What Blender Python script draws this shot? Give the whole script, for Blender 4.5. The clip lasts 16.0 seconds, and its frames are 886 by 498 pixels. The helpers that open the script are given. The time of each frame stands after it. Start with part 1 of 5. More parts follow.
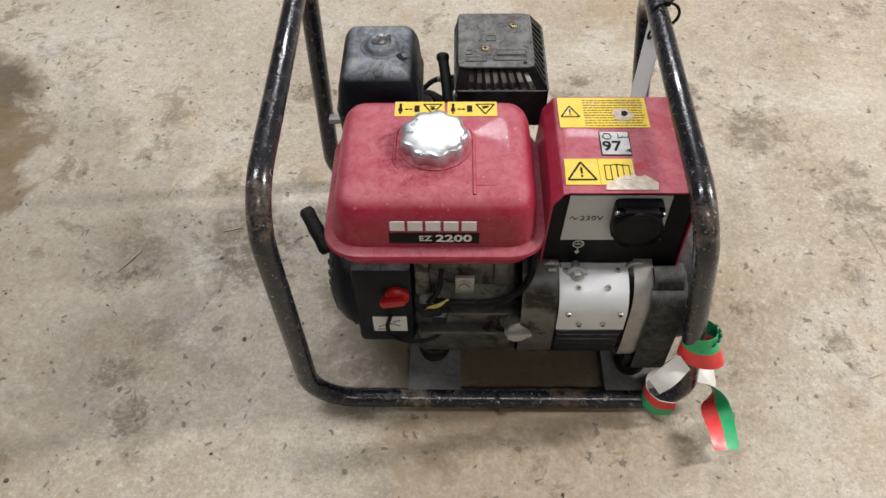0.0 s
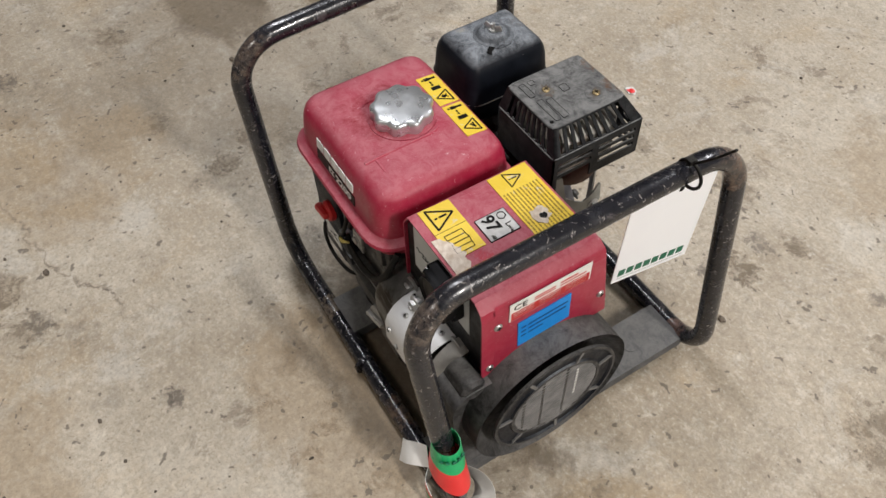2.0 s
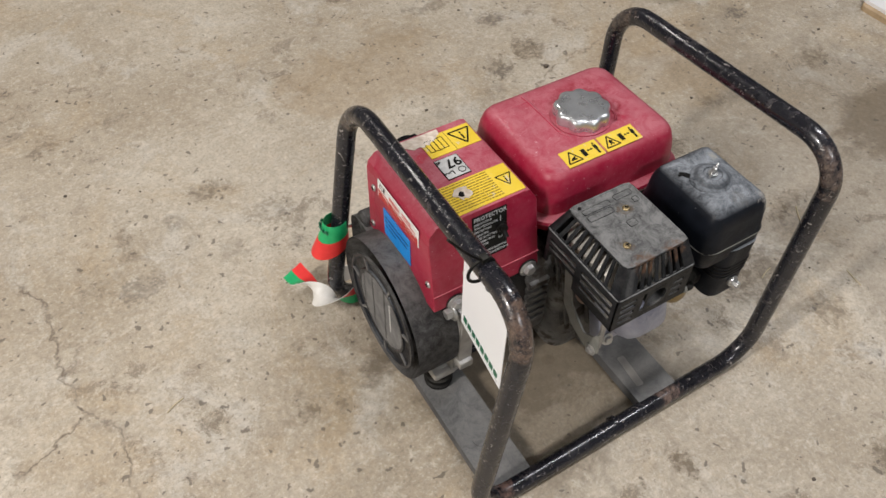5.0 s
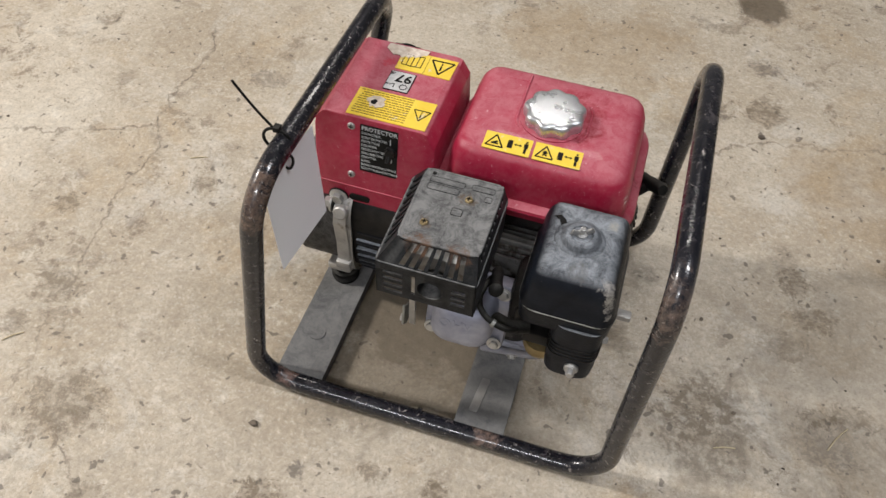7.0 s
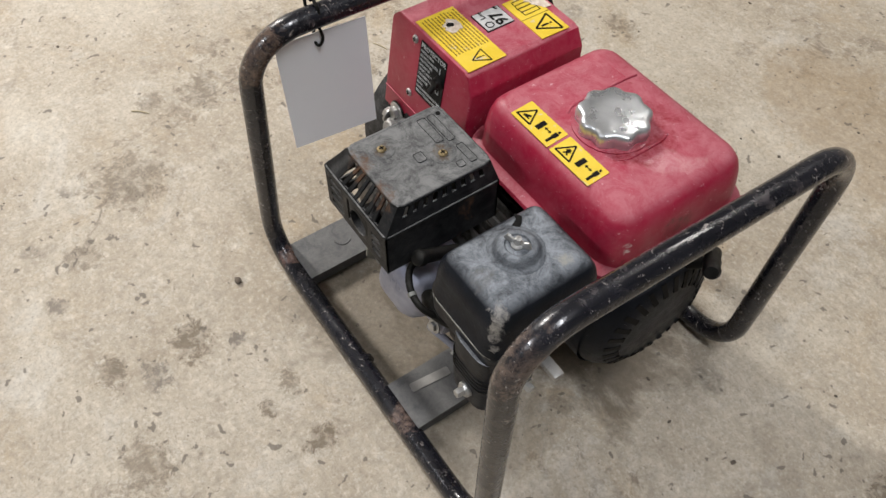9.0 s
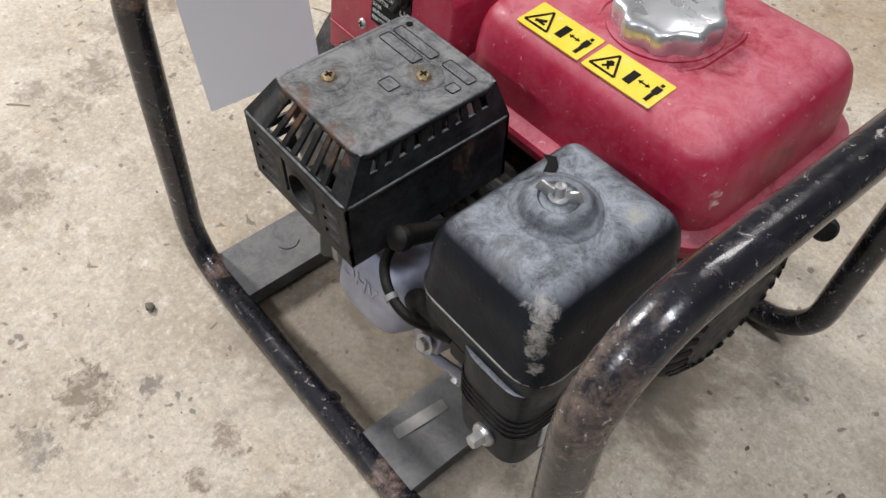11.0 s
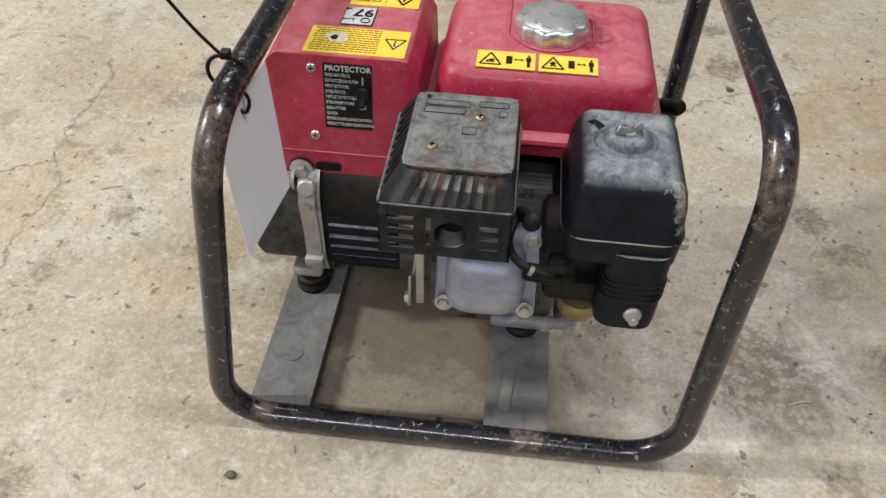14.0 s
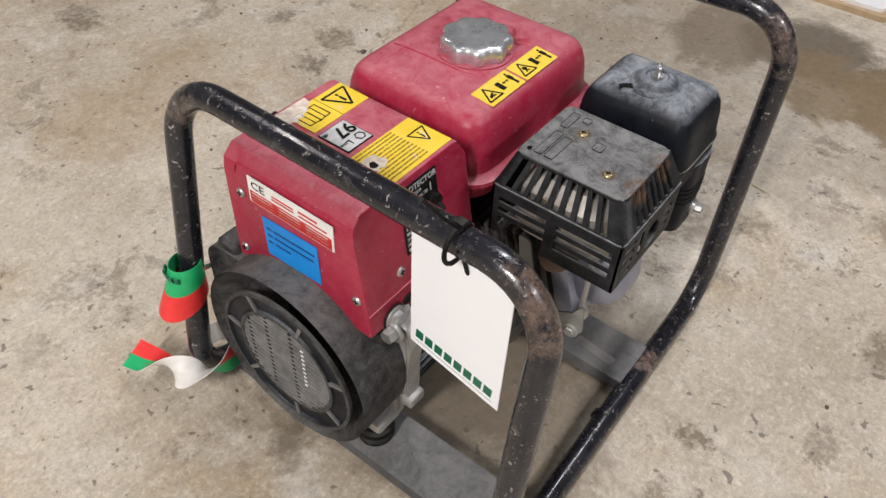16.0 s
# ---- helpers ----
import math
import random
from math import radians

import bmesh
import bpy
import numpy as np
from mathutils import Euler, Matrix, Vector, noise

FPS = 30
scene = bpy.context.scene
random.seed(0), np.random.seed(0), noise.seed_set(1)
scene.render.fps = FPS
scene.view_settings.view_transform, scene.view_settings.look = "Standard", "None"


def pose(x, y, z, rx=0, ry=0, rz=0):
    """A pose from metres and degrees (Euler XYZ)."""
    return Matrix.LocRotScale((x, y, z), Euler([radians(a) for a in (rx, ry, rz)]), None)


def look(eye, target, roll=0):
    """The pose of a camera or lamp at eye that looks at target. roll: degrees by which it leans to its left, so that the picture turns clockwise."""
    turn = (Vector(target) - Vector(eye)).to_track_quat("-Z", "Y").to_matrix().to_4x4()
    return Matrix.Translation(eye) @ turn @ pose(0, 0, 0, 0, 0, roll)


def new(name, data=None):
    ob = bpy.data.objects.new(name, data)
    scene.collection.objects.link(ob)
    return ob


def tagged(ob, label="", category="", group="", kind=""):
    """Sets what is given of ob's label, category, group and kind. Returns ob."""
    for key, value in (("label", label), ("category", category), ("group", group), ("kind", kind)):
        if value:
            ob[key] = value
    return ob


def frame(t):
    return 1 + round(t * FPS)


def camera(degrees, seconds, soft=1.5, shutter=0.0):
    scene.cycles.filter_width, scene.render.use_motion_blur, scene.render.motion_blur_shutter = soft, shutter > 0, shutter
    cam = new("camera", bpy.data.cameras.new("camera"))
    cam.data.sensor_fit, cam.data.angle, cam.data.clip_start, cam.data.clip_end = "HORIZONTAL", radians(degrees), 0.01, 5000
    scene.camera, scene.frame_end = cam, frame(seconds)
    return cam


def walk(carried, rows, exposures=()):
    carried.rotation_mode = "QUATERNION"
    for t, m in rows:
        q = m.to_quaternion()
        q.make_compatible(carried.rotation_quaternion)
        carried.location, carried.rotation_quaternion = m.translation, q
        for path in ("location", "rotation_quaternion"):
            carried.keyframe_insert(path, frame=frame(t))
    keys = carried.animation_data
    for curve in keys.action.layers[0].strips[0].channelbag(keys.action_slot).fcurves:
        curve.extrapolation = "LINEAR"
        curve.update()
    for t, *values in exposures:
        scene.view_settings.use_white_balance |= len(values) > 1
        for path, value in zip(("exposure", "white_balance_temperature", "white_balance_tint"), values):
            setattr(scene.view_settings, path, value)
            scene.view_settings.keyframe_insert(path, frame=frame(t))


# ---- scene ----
cam = camera(59.5, 16.0)
PATH = [
    (0.0, (-0.0510, -0.6870, 0.9540), (-0.0810, 0.5520, -0.6170), -1.00),
    (0.5, (0.0850, -0.6390, 0.9670), (-0.1640, 0.5510, -0.6210), -1.90),
    (1.0, (0.2610, -0.5960, 0.9690), (-0.2900, 0.4680, -0.6330), -3.70),
    (1.5, (0.4280, -0.5200, 0.9930), (-0.4150, 0.3380, -0.6050), -4.10),
    (2.0, (0.5400, -0.3650, 0.9780), (-0.5260, 0.2310, -0.6060), -3.10),
    (2.5, (0.6080, -0.2150, 0.9680), (-0.6020, 0.0250, -0.6060), -2.40),
    (3.0, (0.6900, -0.0630, 0.9840), (-0.5590, -0.1760, -0.5740), -1.40),
    (3.5, (0.6940, 0.0910, 0.9800), (-0.5090, -0.3260, -0.5630), -0.70),
    (3.7, (0.6850, 0.1580, 0.9920), (-0.4780, -0.3770, -0.5440), -0.70),
    (4.4, (0.6280, 0.3716, 1.0033), (-0.3514, -0.5346, -0.5287), 0.60),
    (5.1, (0.4800, 0.5374, 1.0143), (-0.1733, -0.6027, -0.5260), 1.80),
    (5.8, (0.2750, 0.6330, 1.0150), (-0.0180, -0.5890, -0.5400), 3.10),
    (6.0, (0.2080, 0.6730, 1.0150), (0.0120, -0.5680, -0.5410), 3.30),
    (6.5, (0.0500, 0.7000, 1.0090), (0.1030, -0.5490, -0.5520), 3.30),
    (7.0, (-0.1360, 0.6550, 0.9920), (0.1820, -0.5420, -0.5780), 3.40),
    (7.5, (-0.2770, 0.6150, 0.9870), (0.3150, -0.4520, -0.5980), 2.90),
    (8.0, (-0.4060, 0.5710, 0.9810), (0.3720, -0.3580, -0.6100), 3.60),
    (8.5, (-0.4270, 0.4760, 0.9370), (0.4550, -0.3360, -0.6640), 2.70),
    (8.7, (-0.4310, 0.4440, 0.9220), (0.4820, -0.3230, -0.6840), 2.00),
    (9.4, (-0.4161, 0.3353, 0.8724), (0.5716, -0.2974, -0.7673), 1.40),
    (10.1, (-0.3606, 0.2857, 0.8159), (0.6160, -0.3180, -0.8451), 0.70),
    (10.8, (-0.3210, 0.3190, 0.7070), (0.6270, -0.4170, -0.8930), 0.10),
    (11.0, (-0.3140, 0.3380, 0.6720), (0.6210, -0.4720, -0.9000), 1.10),
    (11.5, (-0.3090, 0.4070, 0.5680), (0.6090, -0.5670, -0.9190), 0.60),
    (12.0, (-0.2960, 0.4870, 0.5050), (0.5920, -0.6760, -0.8590), 1.90),
    (12.5, (-0.3110, 0.5410, 0.5340), (0.5330, -0.7200, -0.7680), 2.90),
    (13.0, (-0.2930, 0.6230, 0.6560), (0.4470, -0.6830, -0.6660), 2.80),
    (13.5, (-0.2120, 0.6850, 0.7640), (0.2890, -0.6800, -0.6100), 1.40),
    (14.0, (-0.0380, 0.6600, 0.7550), (0.0960, -0.7490, -0.6570), 1.60),
    (14.5, (0.1300, 0.6260, 0.7790), (-0.1050, -0.7510, -0.6530), 2.60),
    (15.0, (0.3180, 0.5820, 0.7940), (-0.2690, -0.6890, -0.6330), 2.90),
    (15.5, (0.4480, 0.4500, 0.7750), (-0.4480, -0.6280, -0.6510), 2.70),
    (16.0, (0.5250, 0.3320, 0.7800), (-0.6210, -0.4870, -0.6390), 2.90),
]
EXPOSURES = [(0.0, -0.10, 6300, 11), (3.5, -0.34, 6390, 12), (6.5, -0.16, 6370, 12), (8.5, -0.18, 6340, 11), (10.8, 0.04, 6130, 12), (12.5, 0.26, 6030, 12), (13.5, 0.02, 6150, 10), (14.5, 0.06, 6300, 11), (16.0, -0.11, 6270, 14)]
walk(cam, [(t, look(eye, target, roll)) for t, eye, target, roll in PATH], EXPOSURES)

# ---- light ----
world = bpy.data.worlds.new("world")
scene.world = world
world.use_nodes = True
world.node_tree.nodes["Background"].inputs[0].default_value = (0.9, 0.93, 1.0, 1)
world.node_tree.nodes["Background"].inputs[1].default_value = 0.05


def ceiling_lamp(x, y, z, sx, sy, watts, color):
    data = bpy.data.lights.new("ceiling_lamp", "AREA")
    data.shape, data.size, data.size_y, data.energy, data.color = "RECTANGLE", sx, sy, watts, color
    new("ceiling_lamp", data).matrix_world = pose(x, y, z)


WARM, COOL = (1.0, 0.945, 0.87), (0.965, 0.965, 0.98)
for lx, ly, watts, tint in ((-1.35, 0.1, 62, COOL), (3.9, 0.5, 300, WARM), (0.3, 3.2, 90, COOL), (0.5, -2.5, 34, WARM)):
    ceiling_lamp(lx, ly, 3.3, 1.5, 0.25, watts, tint)


# ---- materials ----
def nodes_of(name):
    m = bpy.data.materials.new(name)
    m.use_nodes = True
    t = m.node_tree
    return m, t, t.nodes["Principled BSDF"]


def link(t, a, b):
    t.links.new(a, b)


def noise_of(t, scale, detail=5, rough=0.6, distort=0.0, coord=None):
    n = t.nodes.new("ShaderNodeTexNoise")
    n.inputs["Scale"].default_value, n.inputs["Detail"].default_value = scale, detail
    n.inputs["Roughness"].default_value, n.inputs["Distortion"].default_value = rough, distort
    link(t, coord, n.inputs["Vector"])
    return n.outputs["Fac"]


def ramp(t, value, lo, hi):
    n = t.nodes.new("ShaderNodeMapRange")
    n.inputs[1].default_value, n.inputs[2].default_value = lo, hi
    link(t, value, n.inputs[0])
    return n.outputs[0]


def math_of(t, op, a, b):
    n = t.nodes.new("ShaderNodeMath")
    n.operation = op
    for i, v in enumerate((a, b)):
        if isinstance(v, (int, float)):
            n.inputs[i].default_value = v
        else:
            link(t, v, n.inputs[i])
    return n.outputs[0]


def mix(t, fac, a, b):
    n = t.nodes.new("ShaderNodeMix")
    n.data_type = "RGBA"
    for i, v in ((0, fac), (6, a), (7, b)):
        if isinstance(v, (int, float)):
            n.inputs[i].default_value = v
        elif isinstance(v, tuple):
            n.inputs[i].default_value = (*v, 1)
        else:
            link(t, v, n.inputs[i])
    return n.outputs[2]


def coords(t):
    return t.nodes.new("ShaderNodeTexCoord").outputs["Object"]


def upward(t):
    """How far a face looks up, 0 to 1, for dust that has settled."""
    n = t.nodes.new("ShaderNodeSeparateXYZ")
    link(t, t.nodes.new("ShaderNodeNewGeometry").outputs["Normal"], n.inputs[0])
    return n.outputs["Z"]


def surface(name, dark, light, rough=0.5, metal=0.0, scale=30, chips=None, dust=None, rust=None, bump=0.15, grain=400, coat=0.0, spec=0.5, spots=(), film=None):
    """A worn surface. chips: (colour, threshold, scale); dust: (colour, amount); rust: (colour, threshold, scale)."""
    m, t, p = nodes_of(name)
    c = coords(t)
    col = mix(t, ramp(t, noise_of(t, scale, 6, 0.65, 0.4, c), 0.35, 0.65), dark, light)
    rough_socket = ramp(t, noise_of(t, scale * 2.3, 4, 0.6, 0, c), 0.2, 0.8)
    rr = t.nodes.new("ShaderNodeMapRange")
    rr.inputs[3].default_value, rr.inputs[4].default_value = max(0.05, rough - 0.12), min(1, rough + 0.15)
    link(t, rough_socket, rr.inputs[0])
    rough_out = rr.outputs[0]
    height = noise_of(t, grain, 3, 0.6, 0, c)
    if rust:
        f = ramp(t, noise_of(t, rust[2], 7, 0.7, 0.6, c), rust[1], rust[1] + 0.08)
        col = mix(t, f, col, rust[0])
        rough_out = math_of(t, "ADD", rough_out, math_of(t, "MULTIPLY", f, 0.15))
    if dust:
        f = math_of(t, "MULTIPLY", ramp(t, upward(t), 0.58, 0.96), ramp(t, noise_of(t, 42, 11, 0.85, 0.5, c), 0.34, 0.58))
        f = math_of(t, "MULTIPLY", f, dust[1])
        col = mix(t, f, col, dust[0])
        rough_out = math_of(t, "ADD", rough_out, math_of(t, "MULTIPLY", f, 0.4))
    if film:
        f = math_of(t, "MULTIPLY", ramp(t, noise_of(t, film[2], 10, 0.82, 0.3, c), 0.42, 0.64), film[1])
        col = mix(t, f, col, film[0])
    for x, y, z, r, colour in spots:
        dist = t.nodes.new("ShaderNodeVectorMath")
        dist.operation = "DISTANCE"
        link(t, c, dist.inputs[0])
        dist.inputs[1].default_value = (x, y, z)
        d = math_of(t, "ADD", dist.outputs["Value"], math_of(t, "MULTIPLY", math_of(t, "SUBTRACT", noise_of(t, 0.9 / r, 7, 0.75, 0.5, c), 0.5), r * 3.2))
        f = math_of(t, "MULTIPLY", ramp(t, math_of(t, "SUBTRACT", r, d), 0.0, 0.3 * r), ramp(t, noise_of(t, 100, 9, 0.8, 0.3, c), 0.40, 0.60))
        col = mix(t, math_of(t, "MULTIPLY", f, 0.85), col, colour)
    if chips:
        f = ramp(t, noise_of(t, chips[2], 6, 0.75, 0.8, c), chips[1], chips[1] + 0.035)
        col = mix(t, f, col, chips[0])
    link(t, col, p.inputs["Base Color"])
    link(t, rough_out, p.inputs["Roughness"])
    p.inputs["Metallic"].default_value = metal
    p.inputs["Coat Weight"].default_value = coat
    p.inputs["Specular IOR Level"].default_value = spec
    b = t.nodes.new("ShaderNodeBump")
    b.inputs["Strength"].default_value, b.inputs["Distance"].default_value = bump, 0.001
    link(t, height, b.inputs["Height"])
    link(t, b.outputs[0], p.inputs["Normal"])
    return m


def graded(t, col, value, lo, hi):
    """Scales a colour by a value's range."""
    r = t.nodes.new("ShaderNodeMapRange")
    r.inputs[1].default_value, r.inputs[2].default_value, r.inputs[3].default_value, r.inputs[4].default_value = 0.3, 0.7, lo, hi
    link(t, value, r.inputs[0])
    n = t.nodes.new("ShaderNodeVectorMath")
    n.operation = "SCALE"
    link(t, col, n.inputs[0])
    link(t, r.outputs[0], n.inputs["Scale"])
    return n.outputs[0]


def concrete(name):
    m, t, p = nodes_of(name)
    c = coords(t)
    big = noise_of(t, 1.7, 7, 0.62, 0.7, c)
    col = mix(t, ramp(t, big, 0.34, 0.66), (0.36, 0.30, 0.22), (0.56, 0.505, 0.415))
    mid = noise_of(t, 8, 9, 0.72, 0.5, c)
    col = mix(t, math_of(t, "MULTIPLY", ramp(t, mid, 0.5, 0.7), 0.45), col, (0.32, 0.255, 0.175))
    pale = noise_of(t, 26, 9, 0.78, 0.2, c)
    col = mix(t, math_of(t, "MULTIPLY", ramp(t, pale, 0.53, 0.68), 0.6), col, (0.66, 0.62, 0.54))
    # ragged smudges in clusters, and small round drips
    ragged = ramp(t, noise_of(t, 15, 10, 0.8, 0.4, c), 0.535, 0.585)
    cluster = ramp(t, noise_of(t, 2.6, 4, 0.6, 0.5, c), 0.43, 0.60)
    col = mix(t, math_of(t, "MULTIPLY", math_of(t, "MULTIPLY", ragged, cluster), 0.72), col, (0.17, 0.13, 0.09))
    col = mix(t, math_of(t, "MULTIPLY", ramp(t, noise_of(t, 4.5, 8, 0.7, 0.8, c), 0.53, 0.66), 0.5), col, (0.40, 0.30, 0.18))
    col = mix(t, math_of(t, "MULTIPLY", ramp(t, noise_of(t, 5.5, 8, 0.72, 0.6, c), 0.55, 0.66), 0.5), col, (0.60, 0.58, 0.53))
    v = t.nodes.new("ShaderNodeTexVoronoi")
    v.inputs["Scale"].default_value = 9
    warp = t.nodes.new("ShaderNodeVectorMath")
    warp.operation = "MULTIPLY_ADD"
    nz = t.nodes.new("ShaderNodeTexNoise")
    nz.inputs["Scale"].default_value, nz.inputs["Detail"].default_value = 40, 6
    link(t, c, nz.inputs["Vector"])
    link(t, nz.outputs["Color"], warp.inputs[0])
    warp.inputs[1].default_value = (0.045, 0.045, 0.045)
    link(t, c, warp.inputs[2])
    link(t, warp.outputs[0], v.inputs["Vector"])
    sep = t.nodes.new("ShaderNodeSeparateColor")
    link(t, v.outputs["Color"], sep.inputs[0])
    size = math_of(t, "MULTIPLY", math_of(t, "POWER", sep.outputs[0], 2.0), 0.26)
    speck = ramp(t, math_of(t, "SUBTRACT", size, v.outputs["Distance"]), -0.03, 0.07)
    speck = math_of(t, "MULTIPLY", speck, math_of(t, "MULTIPLY", sep.outputs[1], 0.65))
    col = mix(t, math_of(t, "MULTIPLY", speck, ramp(t, pale, 0.36, 0.55)), col, (0.10, 0.085, 0.07))
    # ragged dark scuffs a few centimetres wide
    v2 = t.nodes.new("ShaderNodeTexVoronoi")
    v2.inputs["Scale"].default_value = 5.5
    warp2 = t.nodes.new("ShaderNodeVectorMath")
    warp2.operation = "MULTIPLY_ADD"
    nz2 = t.nodes.new("ShaderNodeTexNoise")
    nz2.inputs["Scale"].default_value, nz2.inputs["Detail"].default_value, nz2.inputs["Roughness"].default_value = 17, 9, 0.72
    link(t, c, nz2.inputs["Vector"])
    link(t, nz2.outputs["Color"], warp2.inputs[0])
    warp2.inputs[1].default_value = (0.16, 0.10, 0.1)
    link(t, c, warp2.inputs[2])
    link(t, warp2.outputs[0], v2.inputs["Vector"])
    sep2 = t.nodes.new("ShaderNodeSeparateColor")
    link(t, v2.outputs["Color"], sep2.inputs[0])
    scuff = ramp(t, math_of(t, "SUBTRACT", math_of(t, "MULTIPLY", math_of(t, "POWER", sep2.outputs[0], 1.6), 0.24), v2.outputs["Distance"]), 0.0, 0.10)
    scuff = math_of(t, "MULTIPLY", scuff, math_of(t, "MULTIPLY", ramp(t, noise_of(t, 60, 7, 0.75, 0.2, c), 0.42, 0.54), math_of(t, "ADD", math_of(t, "MULTIPLY", sep2.outputs[1], 0.5), 0.25)))
    col = mix(t, scuff, col, (0.12, 0.10, 0.08))
    col = mix(t, math_of(t, "MULTIPLY", ramp(t, noise_of(t, 150, 6, 0.75, 0.2, c), 0.52, 0.66), 0.38), col, (0.76, 0.71, 0.61))
    # the larger stains, and shade painted under the generator: x, y, reach, stretch along x, strength
    wn = noise_of(t, 7, 8, 0.7, 0.3, c)
    wf = noise_of(t, 34, 9, 0.78, 0.4, c)
    ws = noise_of(t, 75, 9, 0.8, 0.5, c)
    torn = ramp(t, noise_of(t, 55, 7, 0.75, 0.2, c), 0.44, 0.54)
    s = t.nodes.new("ShaderNodeSeparateXYZ")
    link(t, c, s.inputs[0])
    for x, y, r, k, g, shade in STAINS_AND_SHADE:
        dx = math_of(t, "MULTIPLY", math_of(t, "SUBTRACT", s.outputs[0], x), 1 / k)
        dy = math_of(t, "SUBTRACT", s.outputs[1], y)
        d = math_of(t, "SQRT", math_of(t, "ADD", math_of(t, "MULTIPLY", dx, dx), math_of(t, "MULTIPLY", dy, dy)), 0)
        d = math_of(t, "ADD", d, math_of(t, "MULTIPLY", math_of(t, "SUBTRACT", wn if r > 0.06 else wf if r > 0.03 else ws, 0.5), r * (1.3 if shade is OIL_AND_SHADE else 2.6 if r > 0.06 else 4.4)))
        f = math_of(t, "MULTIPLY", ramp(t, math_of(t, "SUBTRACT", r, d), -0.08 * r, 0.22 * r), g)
        col = mix(t, f if r > 0.085 or shade is OIL_AND_SHADE else math_of(t, "MULTIPLY", f, math_of(t, "ADD", math_of(t, "MULTIPLY", torn, 0.7), 0.3)), col, shade)
    # cracks
    wob = math_of(t, "MULTIPLY", math_of(t, "SUBTRACT", noise_of(t, 6, 6, 0.65, 0, c), 0.5), 0.16)
    for x, y, a, reach in CRACKS:
        ca, sa = math.cos(a), math.sin(a)
        u = math_of(t, "ADD", math_of(t, "MULTIPLY", math_of(t, "SUBTRACT", s.outputs[0], x), ca), math_of(t, "MULTIPLY", math_of(t, "SUBTRACT", s.outputs[1], y), sa))
        w = math_of(t, "ADD", math_of(t, "MULTIPLY", math_of(t, "SUBTRACT", s.outputs[0], x), -sa), math_of(t, "MULTIPLY", math_of(t, "SUBTRACT", s.outputs[1], y), ca))
        d = math_of(t, "ABSOLUTE", math_of(t, "ADD", w, wob), 0)
        f = math_of(t, "MULTIPLY", ramp(t, math_of(t, "SUBTRACT", 0.004, d), 0, 0.004), ramp(t, math_of(t, "SUBTRACT", reach, math_of(t, "ABSOLUTE", u, 0)), 0, 0.05))
        col = mix(t, math_of(t, "MULTIPLY", f, ramp(t, mid, 0.35, 0.6)), col, (0.14, 0.11, 0.08))
    col = graded(t, col, noise_of(t, 70, 9, 0.82, 0.2, c), 0.73, 1.21)
    pits = t.nodes.new("ShaderNodeTexVoronoi")
    pits.inputs["Scale"].default_value = 75
    link(t, warp.outputs[0], pits.inputs["Vector"])
    ps = t.nodes.new("ShaderNodeSeparateColor")
    link(t, pits.outputs["Color"], ps.inputs[0])
    pit = ramp(t, math_of(t, "SUBTRACT", math_of(t, "MULTIPLY", math_of(t, "POWER", ps.outputs[0], 5), 0.42), pits.outputs["Distance"]), 0.0, 0.08)
    col = mix(t, math_of(t, "MULTIPLY", pit, 0.7), col, (0.09, 0.075, 0.06))
    fine = noise_of(t, 190, 6, 0.75, 0, c)
    col = mix(t, math_of(t, "MULTIPLY", ramp(t, fine, 0.50, 0.66), 0.45), col, (0.17, 0.145, 0.11))
    link(t, col, p.inputs["Base Color"])
    rr = t.nodes.new("ShaderNodeMapRange")
    rr.inputs[3].default_value, rr.inputs[4].default_value = 0.5, 0.8
    link(t, mid, rr.inputs[0])
    link(t, rr.outputs[0], p.inputs["Roughness"])
    b = t.nodes.new("ShaderNodeBump")
    b.inputs["Strength"].default_value, b.inputs["Distance"].default_value = 0.35, 0.002
    link(t, math_of(t, "ADD", math_of(t, "MULTIPLY", fine, 0.5), pale), b.inputs["Height"])
    link(t, b.outputs[0], p.inputs["Normal"])
    return m


